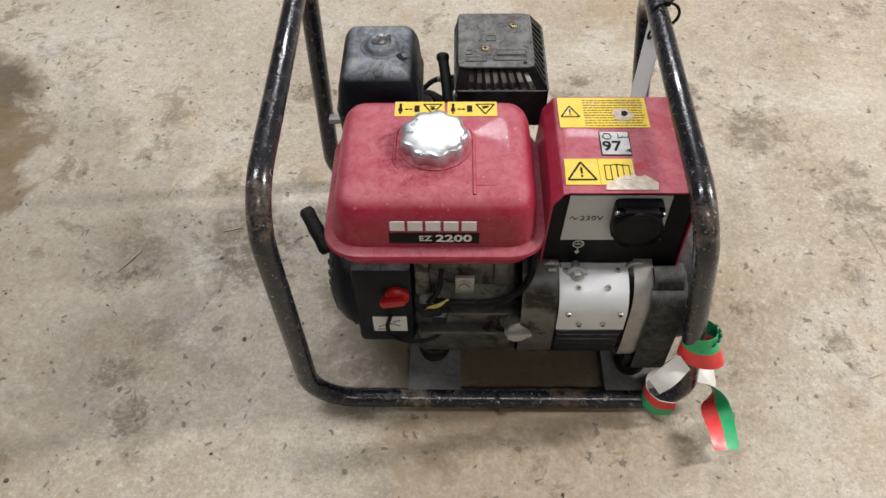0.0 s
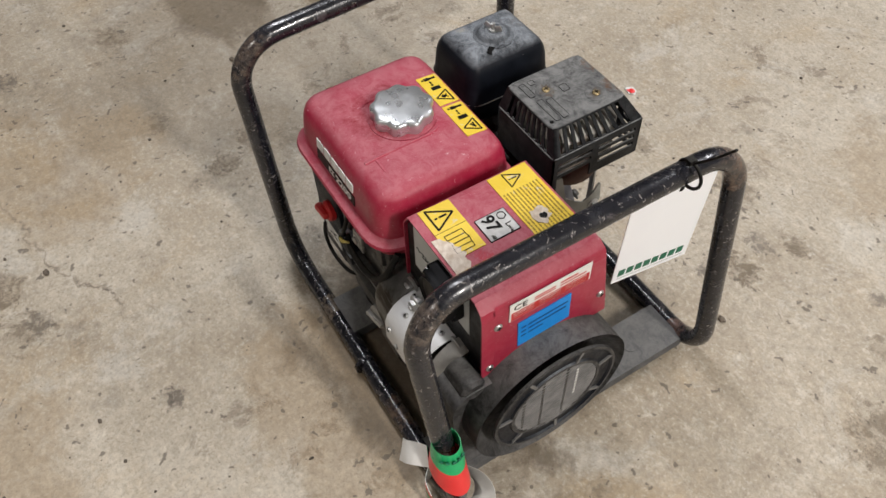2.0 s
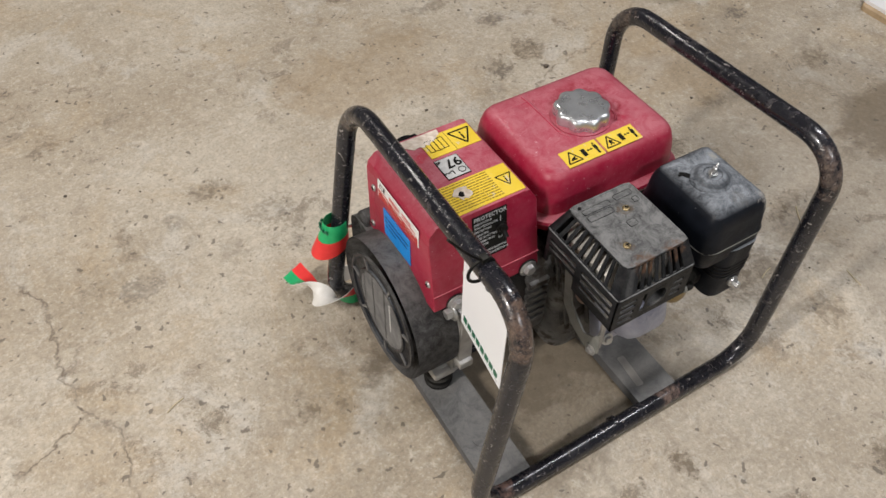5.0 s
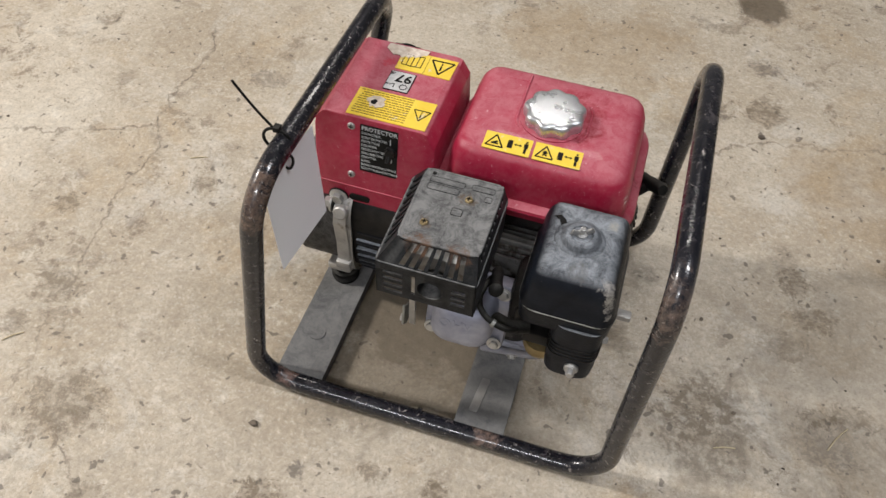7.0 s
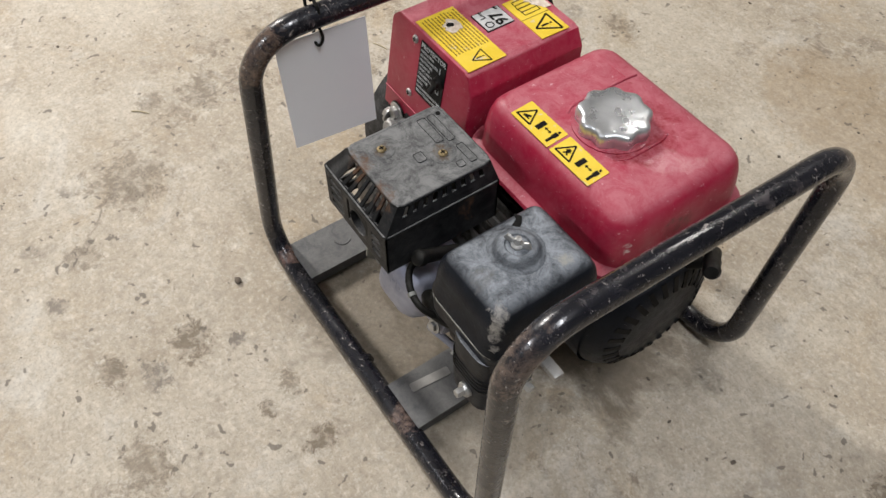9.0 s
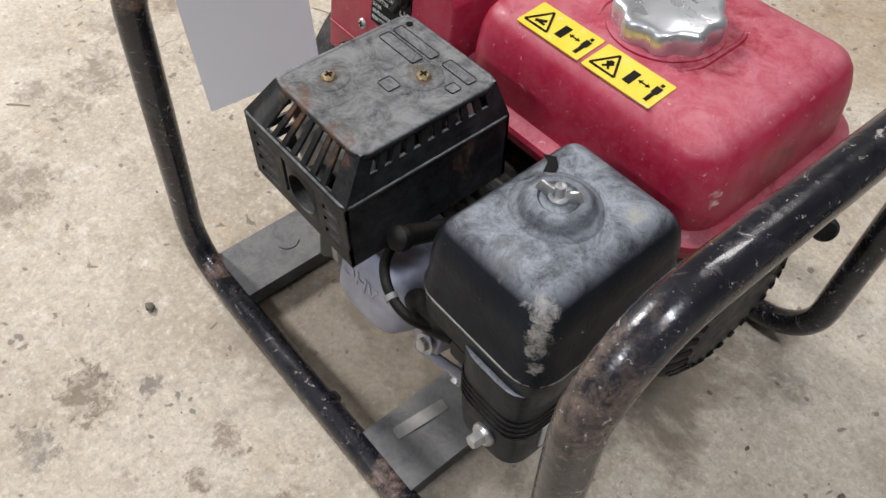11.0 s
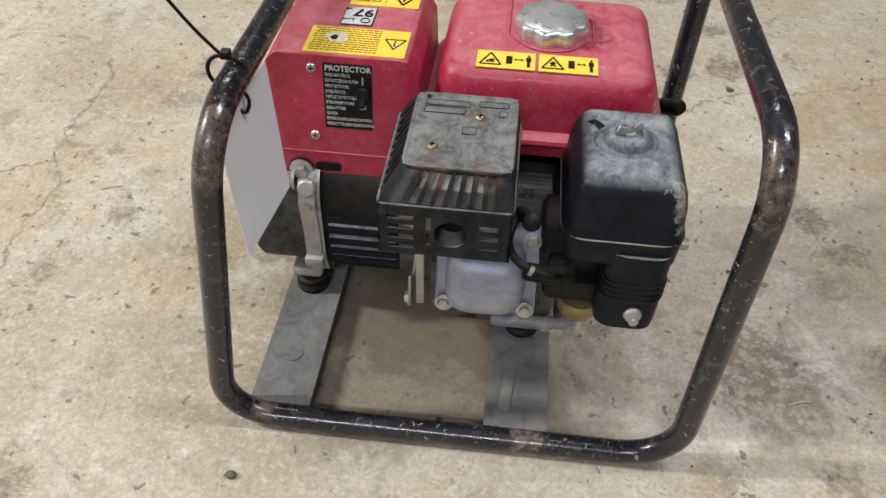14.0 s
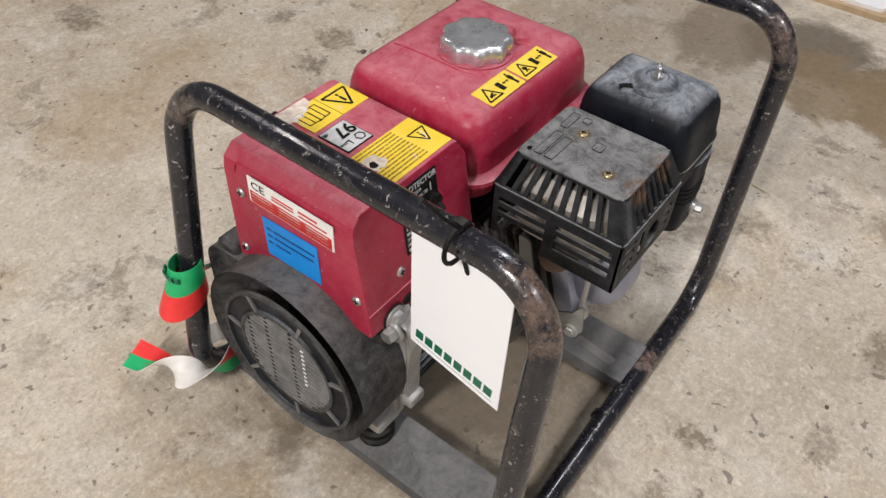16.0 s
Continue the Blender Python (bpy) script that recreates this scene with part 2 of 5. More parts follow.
# the oil and damp tints also colour the shade painted under the generator
OIL_AND_SHADE, RUSTY, DAMP_AND_SHADE, SMUDGE = (0.10, 0.075, 0.048), (0.185, 0.13, 0.066), (0.22, 0.185, 0.14), (0.13, 0.11, 0.09)
BROWN, TAN = (0.15, 0.115, 0.075), (0.33, 0.235, 0.13)
STAINS_AND_SHADE = [
    (-0.78, -0.02, 0.45, 0.8, 0.40, DAMP_AND_SHADE), (-1.02, 0.40, 0.19, 1.0, 0.92, OIL_AND_SHADE), (-0.93, 0.30, 0.13, 1.1, 0.8, RUSTY), (-1.00, 0.10, 0.14, 0.9, 0.85, OIL_AND_SHADE),
    (-0.90, 0.19, 0.12, 1.0, 0.8, RUSTY), (-0.95, -0.04, 0.11, 1.3, 0.7, BROWN), (-0.54, 0.055, 0.035, 1.2, 0.5, SMUDGE), (-0.402, -0.983, 0.058, 1.0, 0.85, OIL_AND_SHADE),
    (-0.156, -1.032, 0.036, 1.0, 0.8, BROWN), (-0.414, -0.762, 0.024, 1.3, 0.7, SMUDGE), (-0.421, -0.631, 0.04, 1.0, 0.75, BROWN), (-0.328, -0.605, 0.035, 1.0, 0.7, BROWN),
    (-0.336, -0.878, 0.025, 1.2, 0.6, BROWN), (-0.10, -0.453, 0.016, 1.2, 0.85, SMUDGE), (0.246, -0.354, 0.012, 1.2, 0.7, SMUDGE), (0.342, -0.554, 0.022, 1.8, 0.7, BROWN),
    (0.263, -0.451, 0.03, 1.6, 0.45, BROWN), (0.354, -0.40, 0.03, 0.8, 0.5, DAMP_AND_SHADE), (-0.32, 0.436, 0.03, 1.3, 0.75, BROWN), (-0.129, 0.415, 0.022, 1.4, 0.6, BROWN),
    (0.168, 0.366, 0.026, 1.2, 0.85, BROWN), (0.04, 0.481, 0.03, 1.2, 0.6, BROWN), (0.138, 0.318, 0.011, 1.2, 0.8, SMUDGE), (-0.047, 0.294, 0.02, 0.9, 0.85, BROWN),
    (0.023, 0.328, 0.012, 1.1, 0.8, BROWN), (0.146, 0.426, 0.018, 1.3, 0.7, SMUDGE), (0.042, 0.288, 0.014, 1.5, 0.7, BROWN), (-0.371, 0.064, 0.085, 1.0, 0.75, DAMP_AND_SHADE),
    (-0.366, 0.06, 0.05, 1.0, 0.6, BROWN), (0.481, 0.333, 0.055, 1.1, 0.7, BROWN), (0.604, 0.158, 0.035, 1.2, 0.7, BROWN), (0.18, 0.47, 0.02, 1.4, 0.75, BROWN),
    (0.378, 0.437, 0.025, 1.1, 0.6, BROWN), (-0.49, -0.22, 0.028, 0.9, 0.8, BROWN), (-0.52, -0.158, 0.024, 1.4, 0.7, BROWN), (-0.483, -0.094, 0.03, 1.2, 0.5, BROWN),
    (-0.332, -0.584, 0.02, 1.2, 0.6, SMUDGE), (-0.158, -1.075, 0.03, 1.4, 0.6, SMUDGE), (0.318, 0.494, 0.014, 1.2, 0.7, SMUDGE), (0.691, 0.013, 0.022, 1.1, 0.7, BROWN),
    (0.626, 0.238, 0.022, 1.1, 0.6, BROWN), (0.513, -0.391, 0.028, 1.4, 0.5, SMUDGE), (-0.53, 0.016, 0.016, 1.6, 0.75, BROWN), (-0.657, -0.287, 0.022, 1.2, 0.7, BROWN),
    (-0.438, 0.213, 0.03, 1.2, 0.6, BROWN), (0.496, -0.101, 0.02, 1.1, 0.75, BROWN), (0.371, -0.048, 0.016, 1.2, 0.7, BROWN), (-0.937, -0.498, 0.022, 1.3, 0.8, SMUDGE),
    # the wide patches under the generator put its shade into the floor colour
    (-0.959, -0.28, 0.03, 1.3, 0.7, BROWN), (-0.579, -0.004, 0.02, 1.6, 0.6, BROWN), (0.017, 0.057, 0.010, 1.1, 0.9, OIL_AND_SHADE), (0.03, -0.06, 0.20, 1.2, 0.80, (0.15, 0.118, 0.080)),
    (-0.05, 0.03, 0.03, 1.2, 0.7, OIL_AND_SHADE), (0.06, -0.27, 0.10, 2.2, 0.45, TAN), (0.05, -0.10, 0.10, 1.3, 0.85, OIL_AND_SHADE), (0.04, 0.11, 0.13, 1.1, 0.55, (0.17, 0.14, 0.10)), (-0.16, 0.10, 0.09, 0.8, 0.45, DAMP_AND_SHADE), (-0.05, -0.72, 0.14, 1.3, 0.4, TAN), (0.25, 0.75, 0.16, 1.2, 0.35, TAN), (-0.62, -0.45, 0.15, 1.2, 0.35, TAN),
]
CRACKS = [(0.62, -0.08, 1.72, 0.45), (0.80, -0.14, 0.35, 0.2), (0.44, 0.40, 2.3, 0.14), (-0.5, -0.55, 0.4, 0.3)]

M_FLOOR = concrete("stained concrete with painted shade")
M_RED = surface("faded red paint", (0.285, 0.007, 0.032), (0.365, 0.013, 0.048), 0.40, scale=9, chips=((0.58, 0.33, 0.36), 0.640, 170), film=((0.50, 0.20, 0.22), 0.17, 60), dust=((0.50, 0.18, 0.21), 0.72), bump=0.08, coat=0.08, spec=0.4, spots=[(-0.182, 0.004, 0.324, 0.005, (0.70, 0.62, 0.58)), (-0.184, 0.004, 0.317, 0.005, (0.70, 0.62, 0.58)), (-0.090, -0.078, 0.352, 0.050, (0.24, 0.002, 0.012)), (-0.189, -0.06, 0.312, 0.022, (0.13, 0.03, 0.03)), (-0.186, 0.006, 0.300, 0.006, (0.10, 0.02, 0.02)), (0.150, -0.10, 0.356, 0.010, (0.45, 0.008, 0.03))])
M_RED_PLASTIC = surface("red plastic", (0.42, 0.01, 0.012), (0.55, 0.02, 0.02), 0.4)
M_TUBE = surface("chipped black enamel", (0.005, 0.0055, 0.009), (0.013, 0.0135, 0.019), 0.24, scale=20, chips=((0.33, 0.30, 0.28), 0.61, 150), rust=((0.060, 0.052, 0.056), 0.59, 55), film=((0.16, 0.15, 0.145), 0.05, 110), bump=0.4, grain=140, coat=0.3, spec=0.45, spots=[(-0.243, 0.185, 0.385, 0.034, (0.15, 0.11, 0.09)), (0.190, 0.185, 0.375, 0.040, (0.17, 0.115, 0.085)), (-0.243, -0.19, 0.385, 0.035, (0.13, 0.10, 0.08)), (0.190, -0.19, 0.37, 0.035, (0.14, 0.11, 0.09)), (-0.240, 0.204, 0.262, 0.006, (0.6, 0.57, 0.52)), (-0.238, 0.203, 0.200, 0.004, (0.5, 0.48, 0.44)), (0.20, 0.20, 0.022, 0.018, (0.24, 0.15, 0.12)), (-0.09, 0.20, 0.022, 0.022, (0.24, 0.17, 0.14)), (0.10, -0.20, 0.020, 0.03, (0.15, 0.10, 0.07)), (-0.1, -0.20, 0.020, 0.02, (0.25, 0.2, 0.15))])
M_BLACK = surface("dusty black plastic", (0.0035, 0.0048, 0.0080), (0.009, 0.0115, 0.017), 0.40, scale=30, chips=((0.34, 0.33, 0.31), 0.675, 150), dust=((0.32, 0.345, 0.375), 0.85), bump=0.25, spec=0.16, spots=[(-0.183, 0.157, 0.346, 0.010, (0.38, 0.36, 0.33)), (-0.187, 0.163, 0.334, 0.009, (0.36, 0.34, 0.30)), (-0.190, 0.166, 0.322, 0.007, (0.40, 0.38, 0.35)), (-0.193, 0.167, 0.308, 0.006, (0.38, 0.36, 0.33)), (-0.172, 0.078, 0.352, 0.008, (0.36, 0.35, 0.31)), (-0.150, 0.150, 0.352, 0.012, (0.12, 0.12, 0.12))])
M_COVER = surface("dusty end cover plastic", (0.010, 0.010, 0.011), (0.034, 0.033, 0.033), 0.52, scale=34, chips=((0.25, 0.24, 0.23), 0.67, 75), film=((0.21, 0.207, 0.203), 0.34, 75), dust=((0.25, 0.245, 0.24), 0.5), bump=0.35, grain=120, spec=0.2)
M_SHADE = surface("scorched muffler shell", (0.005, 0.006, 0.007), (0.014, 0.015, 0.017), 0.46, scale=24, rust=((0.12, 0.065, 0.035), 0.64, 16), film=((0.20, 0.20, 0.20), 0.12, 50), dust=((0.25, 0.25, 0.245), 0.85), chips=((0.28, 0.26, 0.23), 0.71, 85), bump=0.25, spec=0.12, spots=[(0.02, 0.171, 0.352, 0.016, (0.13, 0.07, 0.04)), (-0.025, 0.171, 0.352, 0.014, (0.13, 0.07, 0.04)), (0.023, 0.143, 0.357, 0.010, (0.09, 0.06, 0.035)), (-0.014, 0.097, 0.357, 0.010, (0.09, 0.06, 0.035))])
M_PANEL = surface("grimy black panel", (0.0025, 0.0025, 0.003), (0.006, 0.006, 0.007), 0.45, scale=40, chips=((0.20, 0.18, 0.13), 0.71, 60), bump=0.1, spec=0.12)
M_RUBBER = surface("black rubber", (0.004, 0.004, 0.004), (0.010, 0.010, 0.0095), 0.5, dust=((0.12, 0.115, 0.10), 0.4), spec=0.15)
M_GRIME = surface("oily black metal", (0.004, 0.004, 0.004), (0.018, 0.016, 0.014), 0.42, scale=30, spec=0.2)
M_ALU = surface("cast aluminium", (0.30, 0.295, 0.28), (0.47, 0.46, 0.44), 0.5, metal=0.65, scale=26, rust=((0.16, 0.135, 0.10), 0.6, 22), bump=0.3, grain=220)
M_ALU_DARK = surface("oily cast aluminium", (0.060, 0.059, 0.057), (0.17, 0.166, 0.157), 0.48, metal=0.55, scale=24, rust=((0.04, 0.032, 0.025), 0.52, 22), bump=0.35, grain=220)
M_HEAD = surface("blued aluminium", (0.26, 0.275, 0.35), (0.44, 0.455, 0.53), 0.48, metal=0.6, scale=18, rust=((0.2, 0.16, 0.10), 0.64, 16), bump=0.2)
M_PLATE = surface("painted silver plate", (0.60, 0.61, 0.62), (0.72, 0.73, 0.74), 0.42, metal=0.12, scale=14, rust=((0.30, 0.30, 0.29), 0.66, 40), bump=0.05)
M_CHROME = surface("dull chrome", (0.52, 0.54, 0.56), (0.68, 0.70, 0.72), 0.30, metal=0.8, scale=22, rust=((0.22, 0.23, 0.26), 0.67, 70), bump=0.10, grain=120)
M_BOLT = surface("zinc bolt", (0.38, 0.38, 0.37), (0.54, 0.54, 0.53), 0.38, metal=0.8, scale=60)
M_BRASS = surface("yellow zinc screw", (0.27, 0.20, 0.10), (0.42, 0.33, 0.18), 0.42, metal=0.8, scale=80)
M_MUFFLER = surface("bare muffler steel", (0.30, 0.28, 0.25), (0.52, 0.50, 0.46), 0.45, metal=0.5, scale=40, rust=((0.17, 0.125, 0.09), 0.56, 20))
M_RIB = surface("grey grille plastic", (0.10, 0.10, 0.10), (0.185, 0.183, 0.18), 0.5, scale=60, bump=0.2, spec=0.3)
M_BRACKET = surface("grey zinc sheet", (0.20, 0.205, 0.19), (0.30, 0.305, 0.28), 0.5, metal=0.4, scale=25, rust=((0.12, 0.085, 0.055), 0.62, 20))
M_RUSTPIPE = surface("rusty exhaust pipe", (0.12, 0.07, 0.045), (0.15, 0.105, 0.08), 0.7, scale=40)
M_CHANNEL = surface("dirty grey steel plate", (0.060, 0.062, 0.066), (0.13, 0.13, 0.13), 0.6, scale=22, rust=((0.19, 0.185, 0.17), 0.60, 24), dust=((0.30, 0.295, 0.28), 0.48), chips=((0.36, 0.34, 0.31), 0.69, 90), bump=0.25, spec=0.35)
M_YELLOW = surface("yellow sticker", (0.74, 0.52, 0.03), (0.82, 0.60, 0.06), 0.45, scale=30, bump=0.02, chips=((0.66, 0.58, 0.40), 0.60, 70))
M_INK = surface("black ink", (0.006, 0.006, 0.006), (0.013, 0.012, 0.011), 0.5, bump=0.0, spec=0.12)
M_OCHRE = surface("small print", (0.22, 0.14, 0.01), (0.30, 0.19, 0.015), 0.5, bump=0.0)
M_WHITE = surface("white sticker", (0.70, 0.70, 0.68), (0.80, 0.80, 0.78), 0.45, scale=40, bump=0.02)
M_WORN = surface("worn white label", (0.42, 0.42, 0.41), (0.66, 0.66, 0.65), 0.5, scale=45, chips=((0.30, 0.16, 0.15), 0.66, 90), bump=0.02)
M_GREYPANEL = surface("grey panel label", (0.46, 0.48, 0.48), (0.54, 0.56, 0.56), 0.4, scale=18, bump=0.02)
M_BLUE = surface("blue sticker", (0.0, 0.20, 0.62), (0.01, 0.26, 0.72), 0.4, scale=20, bump=0.02)
M_NAVY = surface("dark blue print", (0.0, 0.05, 0.2), (0.0, 0.06, 0.24), 0.4, bump=0.0)
M_CARD = surface("white card", (0.87, 0.89, 0.93), (0.90, 0.92, 0.95), 0.45, scale=10, bump=0.01)
M_GREEN = surface("green tape", (0.01, 0.36, 0.12), (0.02, 0.44, 0.16), 0.35, scale=30, bump=0.02)
M_DKGREEN = surface("dark green print", (0.0, 0.11, 0.055), (0.0, 0.14, 0.07), 0.4, bump=0.0)
M_TAPERED = surface("red tape", (0.72, 0.03, 0.03), (0.80, 0.05, 0.045), 0.35, scale=30, bump=0.02)
M_TAPEWHITE = surface("tape backing", (0.66, 0.64, 0.60), (0.78, 0.77, 0.74), 0.4, scale=30, bump=0.02)
M_GLUE = surface("torn paper residue", (0.52, 0.42, 0.33), (0.74, 0.66, 0.57), 0.8, scale=120, rust=((0.12, 0.09, 0.07), 0.66, 90))
M_PAPER = surface("white paper board", (0.72, 0.72, 0.72), (0.8, 0.8, 0.8), 0.6, scale=6)
M_KRAFT = surface("brown cardboard edge", (0.36, 0.26, 0.15), (0.46, 0.34, 0.21), 0.8, scale=30)
M_YWIRE = surface("yellow wire", (0.6, 0.5, 0.12), (0.7, 0.58, 0.18), 0.4)
M_BOWL = surface("stained brass bowl", (0.28, 0.20, 0.08), (0.45, 0.35, 0.18), 0.4, metal=0.6)
M_WALL = surface("grey hall wall", (0.28, 0.28, 0.28), (0.36, 0.36, 0.35), 0.8, scale=3)
M_WOODDUST = surface("dirt crumbs", (0.06, 0.05, 0.04), (0.16, 0.13, 0.10), 0.9, scale=90)
M_STRAW = surface("straw", (0.45, 0.38, 0.24), (0.55, 0.47, 0.32), 0.7)


# ---- shapes ----
def part(name, bm, mats, parent=None, label=""):
    """Links a bmesh as one mesh object under a thing or a part."""
    me = bpy.data.meshes.new(name)
    bm.normal_update()
    bm.to_mesh(me)
    bm.free()
    for m in mats if isinstance(mats, (list, tuple)) else [mats]:
        me.materials.append(m)
    ob = new(name, me)
    if parent:
        ob.parent = parent
    if label:
        ob["label"] = label
    return ob


def smooth(bm, degrees=35):
    for f in bm.faces:
        f.smooth = True
    lim = radians(degrees)
    for e in bm.edges:
        if len(e.link_faces) == 2 and e.calc_face_angle(0) > lim:
            e.smooth = False
    return bm


def join(*bms):
    out = bmesh.new()
    for b in bms:
        me = bpy.data.meshes.new("tmp")
        b.to_mesh(me)
        b.free()
        out.from_mesh(me)
        bpy.data.meshes.remove(me)
    return out


def slot(bm, i):
    for f in bm.faces:
        f.material_index = i
    return bm


def rounded(points, radii, seg=6):
    """A polygon of 2D corners, each rounded by its radius."""
    out = []
    n = len(points)
    for i in range(n):
        p, a, b = (Vector(points[k % n]) for k in (i, i - 1, i + 1))
        r = radii[i] if isinstance(radii, (list, tuple)) else radii
        u, v = (a - p).normalized(), (b - p).normalized()
        ang = math.acos(max(-1, min(1, u.dot(v))))
        d = min(r / max(math.tan(ang / 2), 1e-4), (a - p).length * 0.49, (b - p).length * 0.49)
        if d < 1e-5:
            out.append(p)
            continue
        s, e = p + u * d, p + v * d
        for k in range(seg + 1):
            f = k / seg
            out.append((1 - f) ** 2 * s + 2 * f * (1 - f) * p + f * f * e)
    return out


AXES = {"x": ((0, 1, 0), (0, 0, 1), (1, 0, 0)), "y": ((1, 0, 0), (0, 0, 1), (0, 1, 0)), "z": ((1, 0, 0), (0, 1, 0), (0, 0, 1))}


def extrude(outline, axis, a, b, soft=0.0, scale_b=1.0, mid=None):
    """A prism along an axis from a to b, with softened end edges."""
    u, v, w = (Vector(k) for k in AXES[axis])
    c = mid or sum((Vector(p) for p in outline), Vector((0, 0))) / len(outline)
    sgn = 1 if b > a else -1
    bm = bmesh.new()
    steps = []
    if soft:
        size = max((Vector(p) - c).length for p in outline)
        for k in range(5):
            q = math.pi / 2 * k / 4
            steps.append((a + sgn * soft * (1 - math.sin(q)), 1 - soft / size * (1 - math.sin(q)) ** 1.6))
        for k in range(5):
            q = math.pi / 2 * (4 - k) / 4
            steps.append((b - sgn * soft * (1 - math.sin(q)), scale_b * (1 - soft / size * (1 - math.sin(q)) ** 1.6)))
    else:
        steps = [(a, 1.0), (b, scale_b)]
    loops = []
    for h, k in steps:
        loops.append([bm.verts.new(u * (c.x + (p[0] - c.x) * k) + v * (c.y + (p[1] - c.y) * k) + w * h) for p in outline])
    n = len(outline)
    for l, r in zip(loops, loops[1:]):
        for i in range(n):
            bm.faces.new((l[i], l[(i + 1) % n], r[(i + 1) % n], r[i]))
    bm.faces.new(loops[0][::-1])
    bm.faces.new(loops[-1])
    bmesh.ops.recalc_face_normals(bm, faces=bm.faces)
    return smooth(bm)


def box(x0, x1, y0, y1, z0, z1, r=0.002, seg=2):
    bm = bmesh.new()
    bmesh.ops.create_cube(bm, size=1)
    for v in bm.verts:
        v.co = Vector(((x0 + x1) / 2 + v.co.x * (x1 - x0), (y0 + y1) / 2 + v.co.y * (y1 - y0), (z0 + z1) / 2 + v.co.z * (z1 - z0)))
    if r:
        bmesh.ops.bevel(bm, geom=bm.edges, offset=r, segments=seg, profile=0.5, affect="EDGES")
    return smooth(bm)


def turned(profile, m, seg=32):
    """A turned shape round the local z axis: (radius, height) rows, set at the pose m."""
    bm = bmesh.new()
    rings = []
    for r, h in profile:
        if r < 1e-6:
            rings.append([bm.verts.new(m @ Vector((0, 0, h)))])
        else:
            rings.append([bm.verts.new(m @ Vector((r * math.cos(2 * math.pi * i / seg), r * math.sin(2 * math.pi * i / seg), h))) for i in range(seg)])
    for a, b in zip(rings, rings[1:]):
        for i in range(seg):
            j = (i + 1) % seg
            q = [a[i % len(a)], a[j % len(a)], b[j % len(b)], b[i % len(b)]]
            q = list(dict.fromkeys(q))
            if len(q) > 2:
                bm.faces.new(q)
    for ring, flip in ((rings[0], True), (rings[-1], False)):
        if len(ring) > 1:
            bm.faces.new(ring[::-1] if flip else ring)
    bmesh.ops.recalc_face_normals(bm, faces=bm.faces)
    return smooth(bm)


def toward(p, d):
    """A pose at p whose z axis points along d."""
    return Matrix.Translation(p) @ Vector(d).to_track_quat("Z", "Y").to_matrix().to_4x4()


def bent(points, radius, bend, closed=False, seg=14, steps=8):
    """A tube along a polyline with rounded bends."""
    pts = [Vector(p) for p in points]
    n = len(pts)
    line = []
    for i, p in enumerate(pts):
        if not closed and i in (0, n - 1):
            line.append(p)
            continue
        a, b = pts[i - 1], pts[(i + 1) % n]
        u, v = (a - p), (b - p)
        d = min(bend, u.length * 0.48, v.length * 0.48)
        s, e = p + u.normalized() * d, p + v.normalized() * d
        for k in range(steps + 1):
            f = k / steps
            c1, c2 = s.lerp(p, 0.58), e.lerp(p, 0.58)
            line.append((1 - f) ** 3 * s + 3 * f * (1 - f) ** 2 * c1 + 3 * f * f * (1 - f) * c2 + f ** 3 * e)
    bm = bmesh.new()
    m = len(line)
    rings, side = [], None
    for i, p in enumerate(line):
        a = line[i - 1] if (closed or i) else p
        b = line[(i + 1) % m] if (closed or i < m - 1) else p
        d = (b - a).normalized()
        if side is None:
            side = d.orthogonal().normalized()
        side = (side - d * side.dot(d)).normalized()
        up = d.cross(side)
        rings.append([bm.verts.new(p + radius * (side * math.cos(2 * math.pi * k / seg) + up * math.sin(2 * math.pi * k / seg))) for k in range(seg)])
    for i in range(m if closed else m - 1):
        l, r = rings[i], rings[(i + 1) % m]
        off = 0
        if closed and i == m - 1:
            off = min(range(seg), key=lambda k: (l[0].co - r[k].co).length)
        for k in range(seg):
            bm.faces.new((l[k], l[(k + 1) % seg], r[(k + 1 + off) % seg], r[(k + off) % seg]))
    if not closed:
        bm.faces.new(rings[0][::-1])
        bm.faces.new(rings[-1])
    bmesh.ops.recalc_face_normals(bm, faces=bm.faces)
    return smooth(bm, 50)


def bolt(p, d, r=0.007, h=0.006, washer=True):
    """A hexagon bolt head at p that faces along d."""
    m = toward(p, d)
    out = [turned([(r, 0), (r, h * 0.85), (r * 0.86, h)], m, 6)]
    if washer:
        out.append(turned([(r * 1.5, 0), (r * 1.5, h * 0.25), (r * 1.4, h * 0.3)], m, 20))
    return join(*out)


def screw(p, d, r=0.005):
    """A domed cross-head screw."""
    m = toward(p, d)
    return join(turned([(r, 0), (r, 0.001), (r * 0.8, 0.0022), (0, 0.0028)], m, 16), slot(box_at(m, -r * 0.55, r * 0.55, -r * 0.12, r * 0.12, 0.002, 0.0031), 1), slot(box_at(m, -r * 0.12, r * 0.12, -r * 0.55, r * 0.55, 0.002, 0.0031), 1))


def box_at(m, x0, x1, y0, y1, z0, z1, r=0.0):
    bm = box(x0, x1, y0, y1, z0, z1, r)
    bm.transform(m)
    return bm


def plane_frame(origin, u, v):
    """A pose whose x runs along u, y near v, and z out of the face."""
    u = Vector(u).normalized()
    w = u.cross(Vector(v)).normalized()
    v = w.cross(u)
    return Matrix.Translation(origin) @ Matrix((u, v, w)).transposed().to_4x4()


